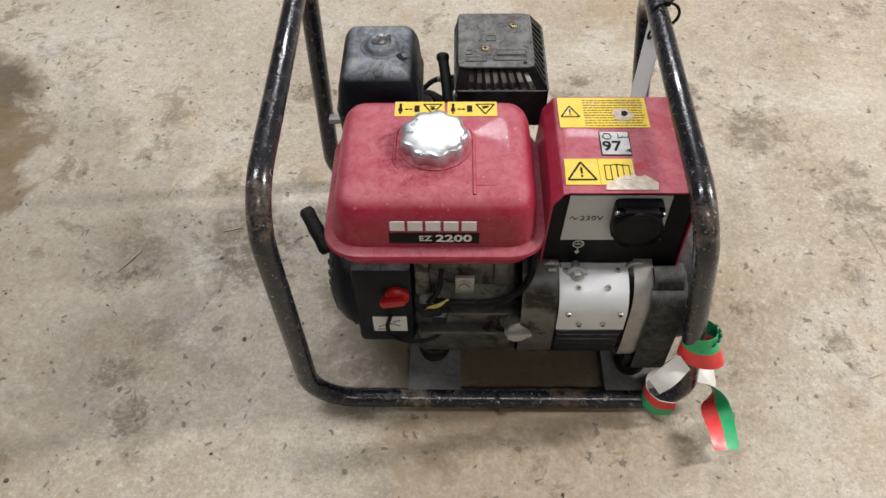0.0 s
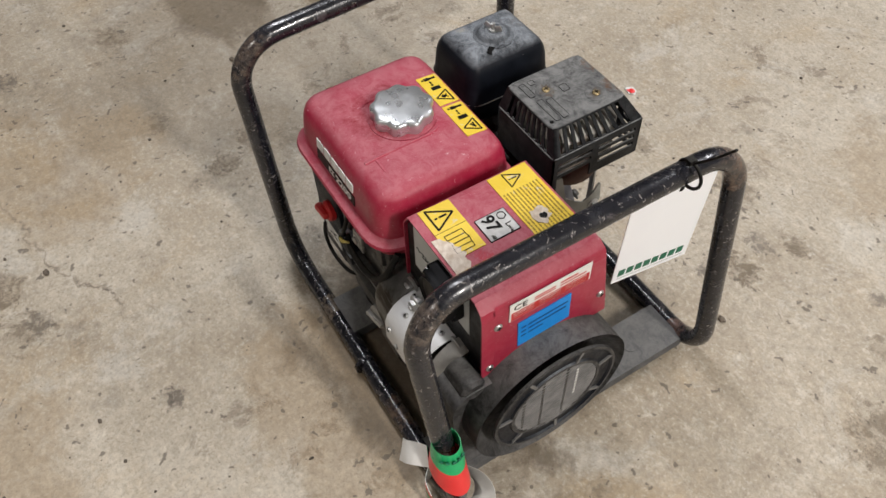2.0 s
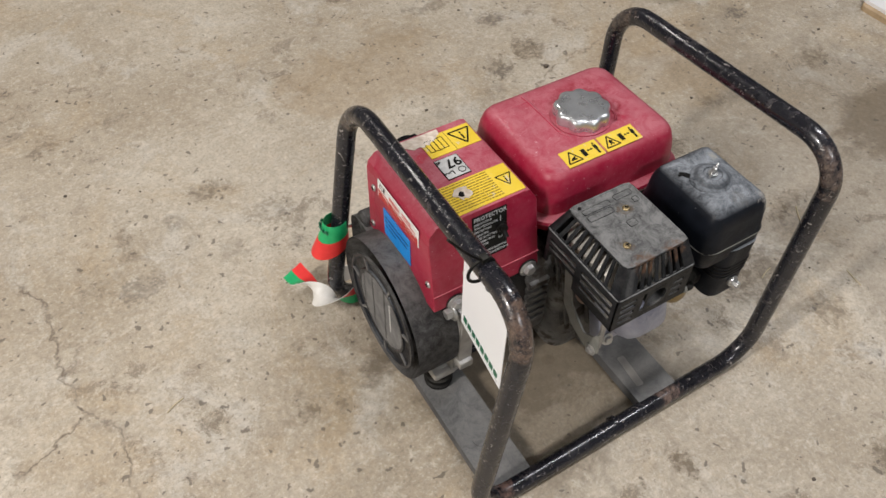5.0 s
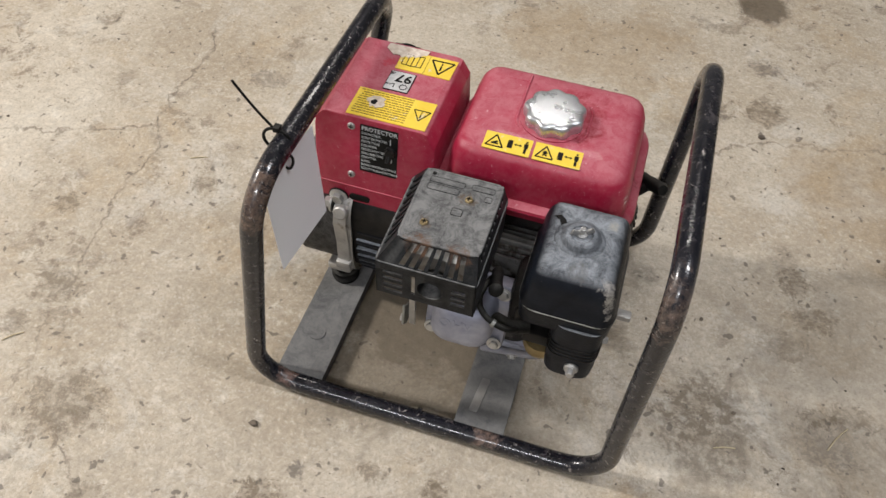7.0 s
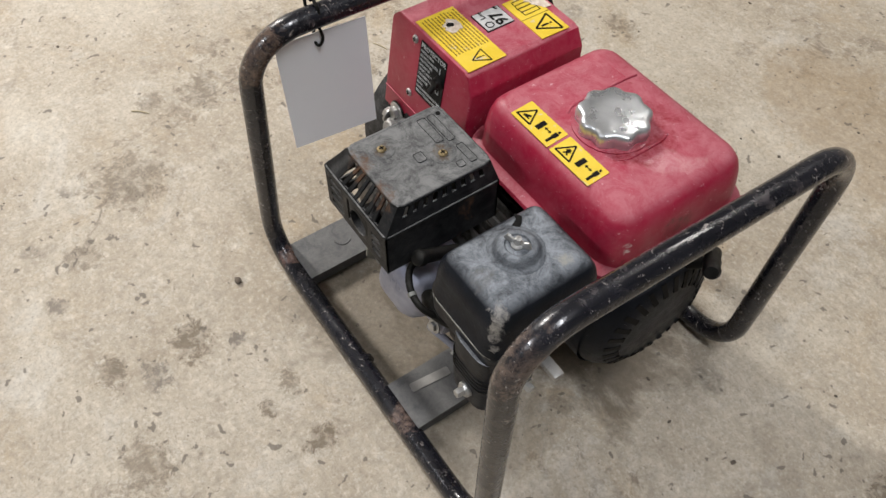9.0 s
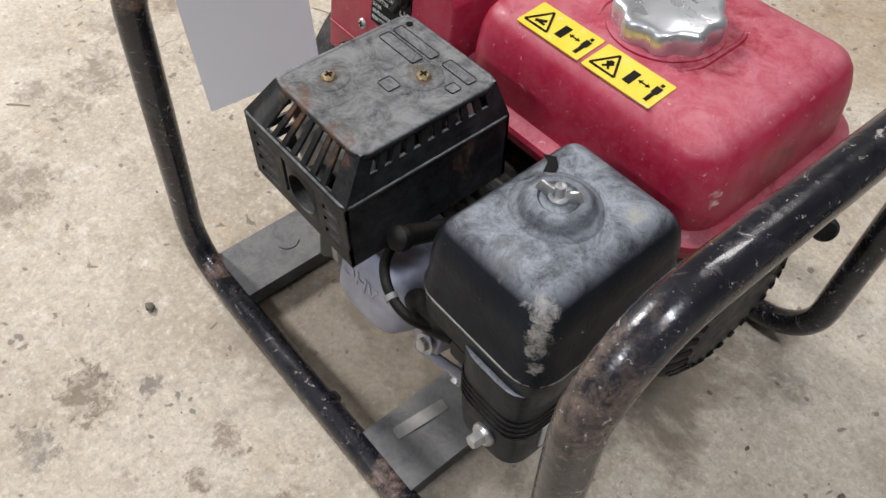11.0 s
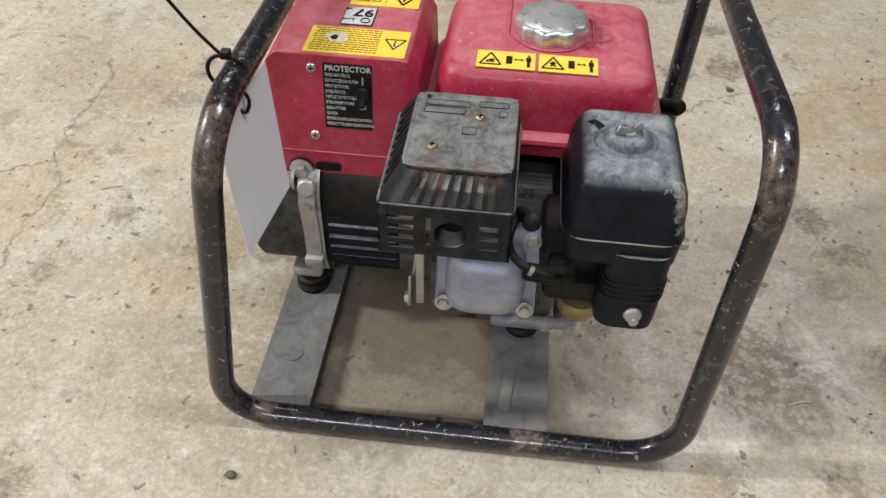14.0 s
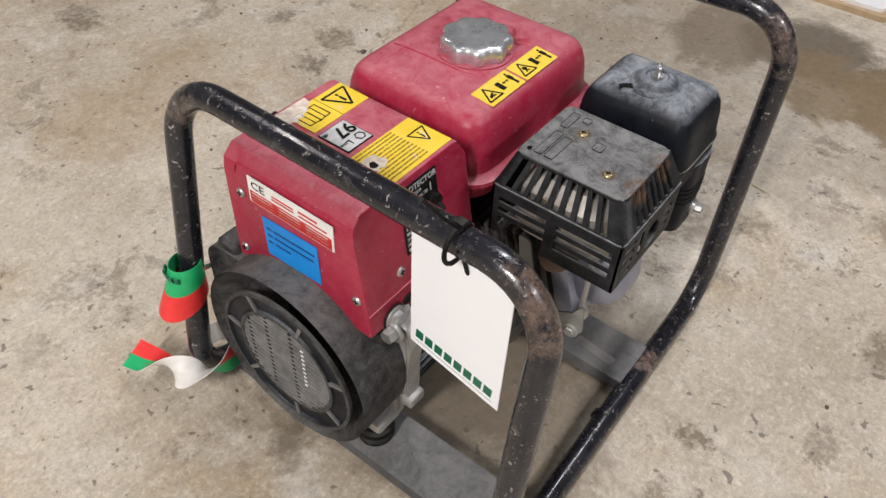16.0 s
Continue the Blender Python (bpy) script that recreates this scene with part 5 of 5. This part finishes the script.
def muffler():
    T = (-0.0455, 0.044, 0.064, 0.169, 0.357)
    L = (-0.0505, 0.0635, 0.054, 0.1865)
    zr, zb = 0.3265, 0.271
    top = [(T[0], T[2], T[4]), (T[1], T[2], T[4]), (T[1], T[3], T[4]), (T[0], T[3], T[4])]
    rim = [(L[0], L[2], zr), (L[1], L[2], zr), (L[1], L[3], zr), (L[0], L[3], zr)]
    low = [(x, y, zb) for x, y, z in rim]
    th = 0.0022
    bms = [panel(top, [0, 1], [0, 1], [], th)]
    vs = [0.0, 0.08, 0.92, 1.0]
    for i, count, span in ((0, 8, (0.12, 0.9)), (1, 9, (0.06, 0.90)), (2, 7, (0.20, 0.88))):
        j = (i + 1) % 4
        us, cells = slots(count, *span, 0.58)
        bms.append(panel([rim[i], rim[j], top[j], top[i]], us, vs, [(c, 1) for c in cells], th))
    us, cells = slots(9, 0.08, 0.92, 0.5)
    bms.append(panel([rim[3], rim[0], top[0], top[3]], us, [0, 0.5, 0.86, 1], [(c, 1) for c in cells], th))
    # walls: slits on the end side, outlet and slits at the back
    us, vv = [0, 0.06, 0.44, 0.52, 0.94, 1], [0, 0.06, 0.17, 0.27, 0.38, 0.48, 0.59, 0.69, 0.80, 1]
    bms.append(panel([low[1], low[2], rim[2], rim[1]], us, vv, [(c, r) for c in (1, 3) for r in (3, 5, 7)] + [(c, r) for c in (1,) for r in (0, 1, 2)], th))
    us, vv = [0, 0.07, 0.27, 0.36, 0.66, 0.76, 0.90, 1], [0, 0.12, 0.22, 0.32, 0.42, 0.52, 0.62, 0.72, 0.80, 1]
    bms.append(panel([low[2], low[3], rim[3], rim[2]], us, vv, [(1, r) for r in (1, 3, 5, 7)] + [(5, r) for r in (2, 4, 6)] + [(3, r) for r in range(2, 8)], th))
    bms.append(panel([low[3], low[0], rim[0], rim[3]], [0, 1], [0, 1], [], th))
    bms.append(panel([low[0], low[1], rim[1], rim[0]], [0, 1], [0, 1], [], th))
    bm = join(*bms)
    # plate round the outlet
    w = L[1] - L[0]
    hx, hz, hr = L[1] - w * 0.55, 0.271 + 0.0585 * 0.47, 0.0145
    sx, sz = w * 0.15, 0.062 * 0.29
    plate = bmesh.new()
    n = 32
    outer, inner, deep = [], [], []
    for k in range(n):
        a = 2 * math.pi * k / n
        c, s = math.cos(a), math.sin(a)
        q = 1 / max(abs(c), abs(s))
        outer.append(plate.verts.new((hx + sx * c * q, L[3], hz + sz * s * q)))
        inner.append(plate.verts.new((hx + hr * c, L[3] + 0.001, hz + hr * s)))
        deep.append(plate.verts.new((hx + hr * 0.9 * c, L[3] - 0.02, hz + hr * 0.9 * s)))
    for k in range(n):
        j = (k + 1) % n
        plate.faces.new((outer[k], outer[j], inner[j], inner[k]))
        plate.faces.new((inner[k], inner[j], deep[j], deep[k]))
    bmesh.ops.recalc_face_normals(plate, faces=plate.faces)
    for f in plate.faces:
        if f.normal.y < -0.5:
            f.normal_flip()
    shell = join(bm, plate)
    bmesh.ops.remove_doubles(shell, verts=shell.verts, dist=0.0004)
    mc = part("muffler_cover", smooth(shell, 20), M_SHADE, gen, "dusty scorched black muffler cover with slots")
    part("outlet_dark", extrude(circle(0, 0, 0.0132, 24), "z", 0, 0.001), M_INK, mc).matrix_basis = toward((hx, L[3] - 0.018, hz), (0, 1, 0))
    part("muffler_body", loft(-0.046, 0.056, 0.066, 0.166, 0.03, [(0.01, 0.272), (0.0, 0.282), (0.0, 0.330), (0.014, 0.342)]), M_MUFFLER, mc, "bare steel muffler, rust spotted")
    # rounded fold along the rim
    ring = [Vector(p) for p in rim]
    part("rim_fold", bent([p + Vector((0, 0, 0)) for p in ring], 0.0016, 0.006, True, 8, 4), M_SHADE, mc)
    part("top_fold", bent([Vector(p) - Vector((0, 0, 0.002)) for p in top], 0.0026, 0.008, True, 8, 4), M_SHADE, mc)
    # pressed grooves and screws on the top
    for x0, x1, y, w in ((-0.004, 0.036, 0.079, 0.004), (-0.038, -0.012, 0.077, 0.004), (0.000, 0.036, 0.090, 0.0045), (-0.038, -0.030, 0.090, 0.004), (-0.012, 0.0, 0.118, 0.005)):
        part("pressed_rib", extrude(rounded(rect(x0, x1, y - w, y + w), 0.002), "z", 0.3565, 0.3581, 0.0006), M_SHADE, mc)
    for x, y in ((0.023, 0.143), (-0.014, 0.097)):
        part("screw_dish", turned([(0.0135, 0), (0.012, 0.0007), (0.007, 0.0002), (0, 0.0002)], pose(x, y, 0.3572), 24), M_SHADE, mc)
        part("cover_screw", screw((x, y, 0.3573), (0, 0, 1), 0.0047), [M_BRASS, M_INK], mc)
    part("vent_hole", turned([(0.0025, 0), (0.0025, 0.0006)], pose(0.034, 0.070, 0.3571), 12), M_INK, mc)


muffler()


def air_cleaner():
    x0, x1, y0, y1 = -0.199, -0.094, 0.042, 0.171
    rows = [(0.004, 0.262), (0.001, 0.266), (0.0, 0.290)]
    base = part("air_cleaner_base", loft(x0, x1, y0, y1, 0.02, rows), M_BLACK, gen, "black air cleaner housing")
    rows = [(-0.001, 0.2905), (-0.0012, 0.295), (0.0010, 0.300), (0.0035, 0.326), (0.0060, 0.336), (0.0100, 0.3435), (0.0160, 0.3498), (0.0240, 0.3530), (0.036, 0.3540)]
    lid = part("air_cleaner_cover", loft(x0, x1, y0, y1, 0.022, rows, seg=7), M_BLACK, base, "dusty black plastic air cleaner cover")
    part("cover_bead", bent([(p[0], p[1], 0.2935) for p in rect(x0 - 0.0008, x1 + 0.0008, y0 - 0.0008, y1 + 0.0008)], 0.0011, 0.022, True, 8, 5), M_BRACKET, base, "pale worn bead")
    cx, cy = -0.142, 0.107
    part("nut_seat", turned([(0.0285, 0.352), (0.0270, 0.3537), (0.0235, 0.3548), (0.0215, 0.3562), (0.0190, 0.3590), (0.0155, 0.3612), (0.0120, 0.3618), (0.0105, 0.3606), (0, 0.3602)], pose(cx, cy, 0), 36), M_BLACK, base)
    m = pose(cx, cy, 0.359, 0, 0, 25)
    part("wing_nut", join(turned([(0.006, 0), (0.006, 0.004), (0.003, 0.0045), (0.003, 0.012), (0, 0.013)], m, 16), box_at(m @ pose(-0.007, 0, 0.006, 0, 25, 0), -0.006, 0.004, -0.0012, 0.0012, -0.004, 0.004, 0.001), box_at(m @ pose(0.007, 0, 0.006, 0, -25, 0), -0.004, 0.006, -0.0012, 0.0012, -0.004, 0.004, 0.001)), M_BOLT, base, "zinc wing nut")
    part("moulded_mark", slab([(-0.115, 0.080), (-0.108, 0.084), (-0.114, 0.086), (-0.118, 0.094), (-0.124, 0.090), (-0.121, 0.085)], 0.3532, 0.3542), M_INK, base)
    # intake duct below, towards the muffler side
    duct = part("intake_duct", loft(-0.195, -0.136, 0.100, 0.174, 0.020, [(0.008, 0.180), (0.001, 0.184), (0.0, 0.200), (0.0, 0.278)]), M_BLACK, base)
    for k in range(4):
        part("duct_rib", bent([(p[0], p[1], 0.224 + k * 0.0066) for p in rect(-0.195, -0.136, 0.100, 0.174)], 0.0009, 0.016, True, 8, 4), M_GRIME, base)
    part("duct_label", box(-0.1962, -0.1948, 0.132, 0.150, 0.195, 0.222, 0), M_GREYPANEL, base)
    part("duct_bolt", join(turned([(0.0085, -0.002), (0.0085, 0.003), (0.007, 0.005)], toward((-0.170, 0.174, 0.207), (0, 1, 0.1)), 20), bolt((-0.170, 0.178, 0.2075), (0, 1, 0.1), 0.005, 0.009, False)), M_BOLT, base)
    part("duct_bolt", bolt((-0.196, 0.120, 0.200), (-1, 0, 0), 0.005, 0.009), M_BOLT, base)
    part("lever", box(-0.222, -0.196, 0.098, 0.110, 0.232, 0.241, 0.002), M_ALU, base)
    part("throat", box(-0.145, -0.08, 0.07, 0.13, 0.2, 0.262, 0.01), M_GRIME, base)


air_cleaner()


# ---- what hangs on the generator ----
def card():
    m = plane_frame((0.1915, 0.1110, 0.2965), (0.12, 1, -0.02), (0.02, 0, 1))
    c = thing("price_card", (0.19, 0.114, 0.23), "white card tag hanging from the tube frame", "tag")
    def put(name, bm, mat, label=""):
        bm.transform(Matrix.Translation((-0.19, -0.114, -0.23)) @ m)
        return part(name, bm, mat, c, label)
    put("card_sheet", slab(rect(-0.0525, 0.0525, -0.0755, 0.0755), -0.0005, 0.0005), M_CARD)
    bars = []
    for k in range(8):
        x = -0.046 + k * 0.0116
        bars.append(slab([(x, -0.0640), (x + 0.0088, -0.0640), (x + 0.0096, -0.0530), (x + 0.0008, -0.0530)], 0.0003, 0.0010))
    put("printed_mark", join(*bars), M_DKGREEN, "dark green printed block marks")
    put("small_print", slab(rect(-0.046, 0.046, -0.0695, -0.0685), 0.0003, 0.0009), M_GREYPANEL)
    tie = thing("cable_tie", (0.202, 0.114, 0.394), "black cable tie round the top tube", "cable tie")
    def put2(name, bm, mat=M_RUBBER):
        bm.transform(Matrix.Translation((-0.202, -0.114, -0.394)))
        return part(name, bm, mat, tie)
    n = 20
    loop = [(0.202 + 0.0165 * math.cos(2 * math.pi * k / n), 0.114, 0.394 + 0.0165 * math.sin(2 * math.pi * k / n)) for k in range(n)]
    put2("band", bent(loop, 0.0019, 0.003, True, 8, 2))
    put2("band", bent([(0.193, 0.114, 0.380), (0.186, 0.112, 0.366), (0.190, 0.118, 0.355), (0.196, 0.120, 0.362), (0.198, 0.116, 0.380)], 0.0017, 0.008))
    put2("lock_head", box(0.196, 0.204, 0.109, 0.118, 0.408, 0.415, 0.001))
    put2("tail", bent([(0.204, 0.114, 0.411), (0.222, 0.114, 0.432), (0.244, 0.113, 0.464)], 0.0015, 0.02))


card()


def ribbon(points, normals, width, name, parent):
    """A strip of tape through the points, red along one edge and green along the other."""
    bm = bmesh.new()
    pts = [Vector(p) for p in points]
    fine, ns = [], []
    for i in range(len(pts) - 1):
        p0, p1, p2, p3 = pts[max(i - 1, 0)], pts[i], pts[i + 1], pts[min(i + 2, len(pts) - 1)]
        for k in range(6):
            t = k / 6
            fine.append(0.5 * ((2 * p1) + (p2 - p0) * t + (2 * p0 - 5 * p1 + 4 * p2 - p3) * t * t + (3 * p1 - p0 - 3 * p2 + p3) * t ** 3))
            ns.append(Vector(normals[i]).lerp(Vector(normals[i + 1]), t))
    fine.append(pts[-1])
    ns.append(Vector(normals[-1]))
    rows = []
    for i, p in enumerate(fine):
        d = (fine[min(i + 1, len(fine) - 1)] - fine[max(i - 1, 0)]).normalized()
        side = d.cross(ns[i]).normalized()
        nn = side.cross(d) * 0.0004
        rows.append([(bm.verts.new(p + side * width * f + nn + side.cross(d) * 0.0008 * math.sin(i * 0.45 + 2 * f)), bm.verts.new(p + side * width * f - nn + side.cross(d) * 0.0008 * math.sin(i * 0.45 + 2 * f))) for f in (-0.5, -0.02, 0.02, 0.5)])
    for a, b in zip(rows, rows[1:]):
        for k in range(3):
            f = bm.faces.new((a[k][0], a[k + 1][0], b[k + 1][0], b[k][0]))
            f.material_index = 1 if k == 0 else 0
            f = bm.faces.new((a[k][1], b[k][1], b[k + 1][1], a[k + 1][1]))
            f.material_index = 2
        bm.faces.new((a[0][0], b[0][0], b[0][1], a[0][1])).material_index = 2
        bm.faces.new((a[3][0], a[3][1], b[3][1], b[3][0])).material_index = 2
    bmesh.ops.recalc_face_normals(bm, faces=bm.faces)
    return part(name, smooth(bm, 50), [M_TAPERED, M_GREEN, M_TAPEWHITE], parent)


def tape():
    tp = thing("barrier_tape", (0.24, -0.204, 0.0), "torn red and green barrier tape tied round a frame post", "tape")
    o = Vector((-0.24, 0.204, 0.0))
    def put(points, normals, width):
        return ribbon([Vector(p) + o for p in points], normals, width, "tape_strip", tp)
    # collar, flaring to below
    bm = bmesh.new()
    n = 28
    rows = [(0.0, 0.192, 1), (0.3, 0.170, 1), (0.45, 0.164, 0), (0.9, 0.143, 0), (1.0, 0.138, 2)]
    loops = []
    for f, z, k in rows:
        loops.append([bm.verts.new(Vector((0.2270 + 0.0075 + 0.011 * f + (0.018 + 0.012 * f) * math.cos(a), -0.2035 - 0.004 * f + (0.0155 + 0.005 * f) * math.sin(a), z + 0.008 * f * math.cos(a + 2.5))) + o) for a in (2 * math.pi * i / n for i in range(n))])
    for (a, b), (r, z, k) in zip(zip(loops, loops[1:]), rows):
        for i in range(n):
            bm.faces.new((a[i], a[(i + 1) % n], b[(i + 1) % n], b[i])).material_index = k
    bmesh.ops.recalc_face_normals(bm, faces=bm.faces)
    bmesh.ops.solidify(bm, geom=bm.faces, thickness=0.0005)
    part("tape_collar", smooth(bm, 50), [M_TAPERED, M_GREEN, M_TAPEWHITE], tp)
    put([(0.232, -0.226, 0.036), (0.208, -0.222, 0.036), (0.197, -0.205, 0.038), (0.206, -0.182, 0.042), (0.232, -0.170, 0.050), (0.262, -0.174, 0.056), (0.281, -0.198, 0.052), (0.283, -0.226, 0.046), (0.288, -0.250, 0.038), (0.291, -0.279, 0.031)],
        [(0.3, -1, 0), (-0.5, -1, 0), (-1, -0.1, 0), (-0.8, 0.7, 0), (0, 1, 0.1), (0.1, 0.6, -0.75), (-0.75, 0.1, -0.6), (-0.6, -0.1, 0.8), (0.1, -0.1, 1), (0.3, 0, 0.95)], 0.037)
    # torn white end of the collar
    put([(0.222, -0.221, 0.147), (0.208, -0.230, 0.139), (0.196, -0.236, 0.129), (0.187, -0.238, 0.121)], [(0.2, 1, -0.3), (0.4, 1, -0.4), (0.5, 1, -0.5), (0.5, 1, -0.5)], 0.026)
    # print on the green band, as plain bars
    for a in (-0.9, -0.55, -0.15, 0.2, 0.55):
        c, s = math.cos(a), math.sin(a)
        m = plane_frame(Vector((0.2358 + 0.0205 * c, -0.2041 + 0.0170 * s, 0.1790)) + o, (-s, c, 0), (0.3 * c, 0.3 * s, 1))
        part("printed_bar", box_at(m, -0.0022, 0.0022, -0.0075, 0.0075, -0.001, 0.0009), M_DKGREEN, tp)


tape()


# ---- other things on the floor ----
def second_generator():
    g = thing("portable_generator", (-1.02, -0.86, 0), "dark machine in a black tube frame standing farther off", "generator")
    pts = [(-0.2, 0.26, 0.015), (-0.2, 0.25, 0.36), (0.16, 0.25, 0.36), (0.17, 0.26, 0.015), (0.17, -0.27, 0.015), (0.16, -0.26, 0.36), (-0.2, -0.26, 0.36), (-0.2, -0.27, 0.015)]
    part("tube_frame", bent(pts, 0.0145, 0.07, True, 14, 8), M_TUBE, g)
    for y in (-0.12, 0.13):
        part("cross_plate", box(-0.19, 0.16, y, y + 0.06, 0.008, 0.024, 0.002), M_GRIME, g)
    part("engine_block", join(loft(-0.14, 0.10, -0.16, 0.16, 0.04, [(0.02, 0.05), (0, 0.07), (0, 0.2), (0.03, 0.23)]), loft(-0.16, 0.12, -0.2, 0.02, 0.04, [(0.01, 0.23), (0, 0.25), (0.01, 0.31), (0.04, 0.33)])), M_BLACK, g)
    for x in (-0.1, 0.06):
        part("engine_foot", box(x, x + 0.03, -0.12, 0.17, 0.022, 0.06, 0.004), M_GRIME, g)


def paper_board():
    b = thing("cardboard_sheet", (-1.5, -0.05, 0), "white-topped flattened cardboard on the floor", "cardboard")
    part("lower_sheet", slab(rounded(rect(-0.33, 0.29, -0.32, 0.24), 0.02), 0.0, 0.012), M_KRAFT, b)
    part("upper_sheet", slab(rounded(rect(-0.34, 0.275, -0.33, 0.225), 0.02), 0.012, 0.02), M_PAPER, b)


second_generator()
paper_board()


def grit():
    rng = random.Random(7)
    bm = bmesh.new()
    for _ in range(520):
        x, y = rng.uniform(-1.3, 1.1), rng.uniform(-1.2, 1.0)
        r = 0.0008 + 0.0026 * rng.random() ** 4
        q = bmesh.ops.create_icosphere(bm, subdivisions=1, radius=r)
        sx, sy, sz = rng.uniform(0.6, 1.7), rng.uniform(0.6, 1.5), rng.uniform(0.35, 0.8)
        for v in q["verts"]:
            v.co = Vector((x + v.co.x * sx * rng.uniform(0.85, 1.15), y + v.co.y * sy, max(0, r * sz * 0.6 + v.co.z * sz)))
    tagged(part("grit", bm, M_WOODDUST), "scattered dark dirt crumbs on the concrete", "dirt", kind="stuff")
    for x, y, a, l in ((-0.57, 0.02, 0.9, 0.05), (-0.42, 0.10, 0.2, 0.03), (0.52, -0.16, 0.3, 0.03), (-0.53, 0.17, 1.3, 0.035), (0.6, 0.25, 0.7, 0.03)):
        s = bent([(x, y, 0.0012), (x + l * 0.5 * math.cos(a), y + l * 0.5 * math.sin(a), 0.0022), (x + l * math.cos(a + 0.1), y + l * math.sin(a + 0.1), 0.0012)], 0.001, 0.01, False, 6, 3)
        tagged(part("straw", s, M_STRAW), "short pale dry straw on the floor", "straw", "straws on the floor")
    for x, y in ((0.2175, 0.2755), (-0.42, -0.55), (-0.75, -0.1)):
        q = bmesh.new()
        bmesh.ops.create_icosphere(q, subdivisions=2, radius=0.006)
        for v in q.verts:
            v.co = Vector((x + v.co.x * (1 + 0.3 * math.sin(v.co.y * 900)), y + v.co.y * 0.8, max(0, 0.0035 + v.co.z * 0.7)))
        tagged(part("pebble", q, M_WOODDUST), "small dark crumb of dirt", "pebble", "crumbs on the floor")


grit()


def paper_scrap():
    """A torn, crumpled scrap of printed paper."""
    sc = thing("paper_scrap", (-0.243, 0.493, 0), "small torn red and white paper scrap on concrete", "paper scrap")
    for name, outline, mat, lift in (("white_piece", [(-0.012, -0.006), (0.004, -0.010), (0.013, -0.002), (0.006, 0.008), (-0.008, 0.007)], M_WHITE, 0.0), ("red_piece", [(-0.004, -0.009), (0.010, -0.006), (0.008, 0.003), (-0.003, 0.002)], M_TAPERED, 0.0022)):
        bm = slab(outline, 0.0004, 0.0010)
        bmesh.ops.subdivide_edges(bm, edges=bm.edges, cuts=2, use_grid_fill=True)
        for v in bm.verts:
            v.co.z += lift + 0.002 * (0.5 + 0.5 * math.sin(v.co.x * 420 + v.co.y * 300))
        part(name, bm, mat, sc)


paper_scrap()
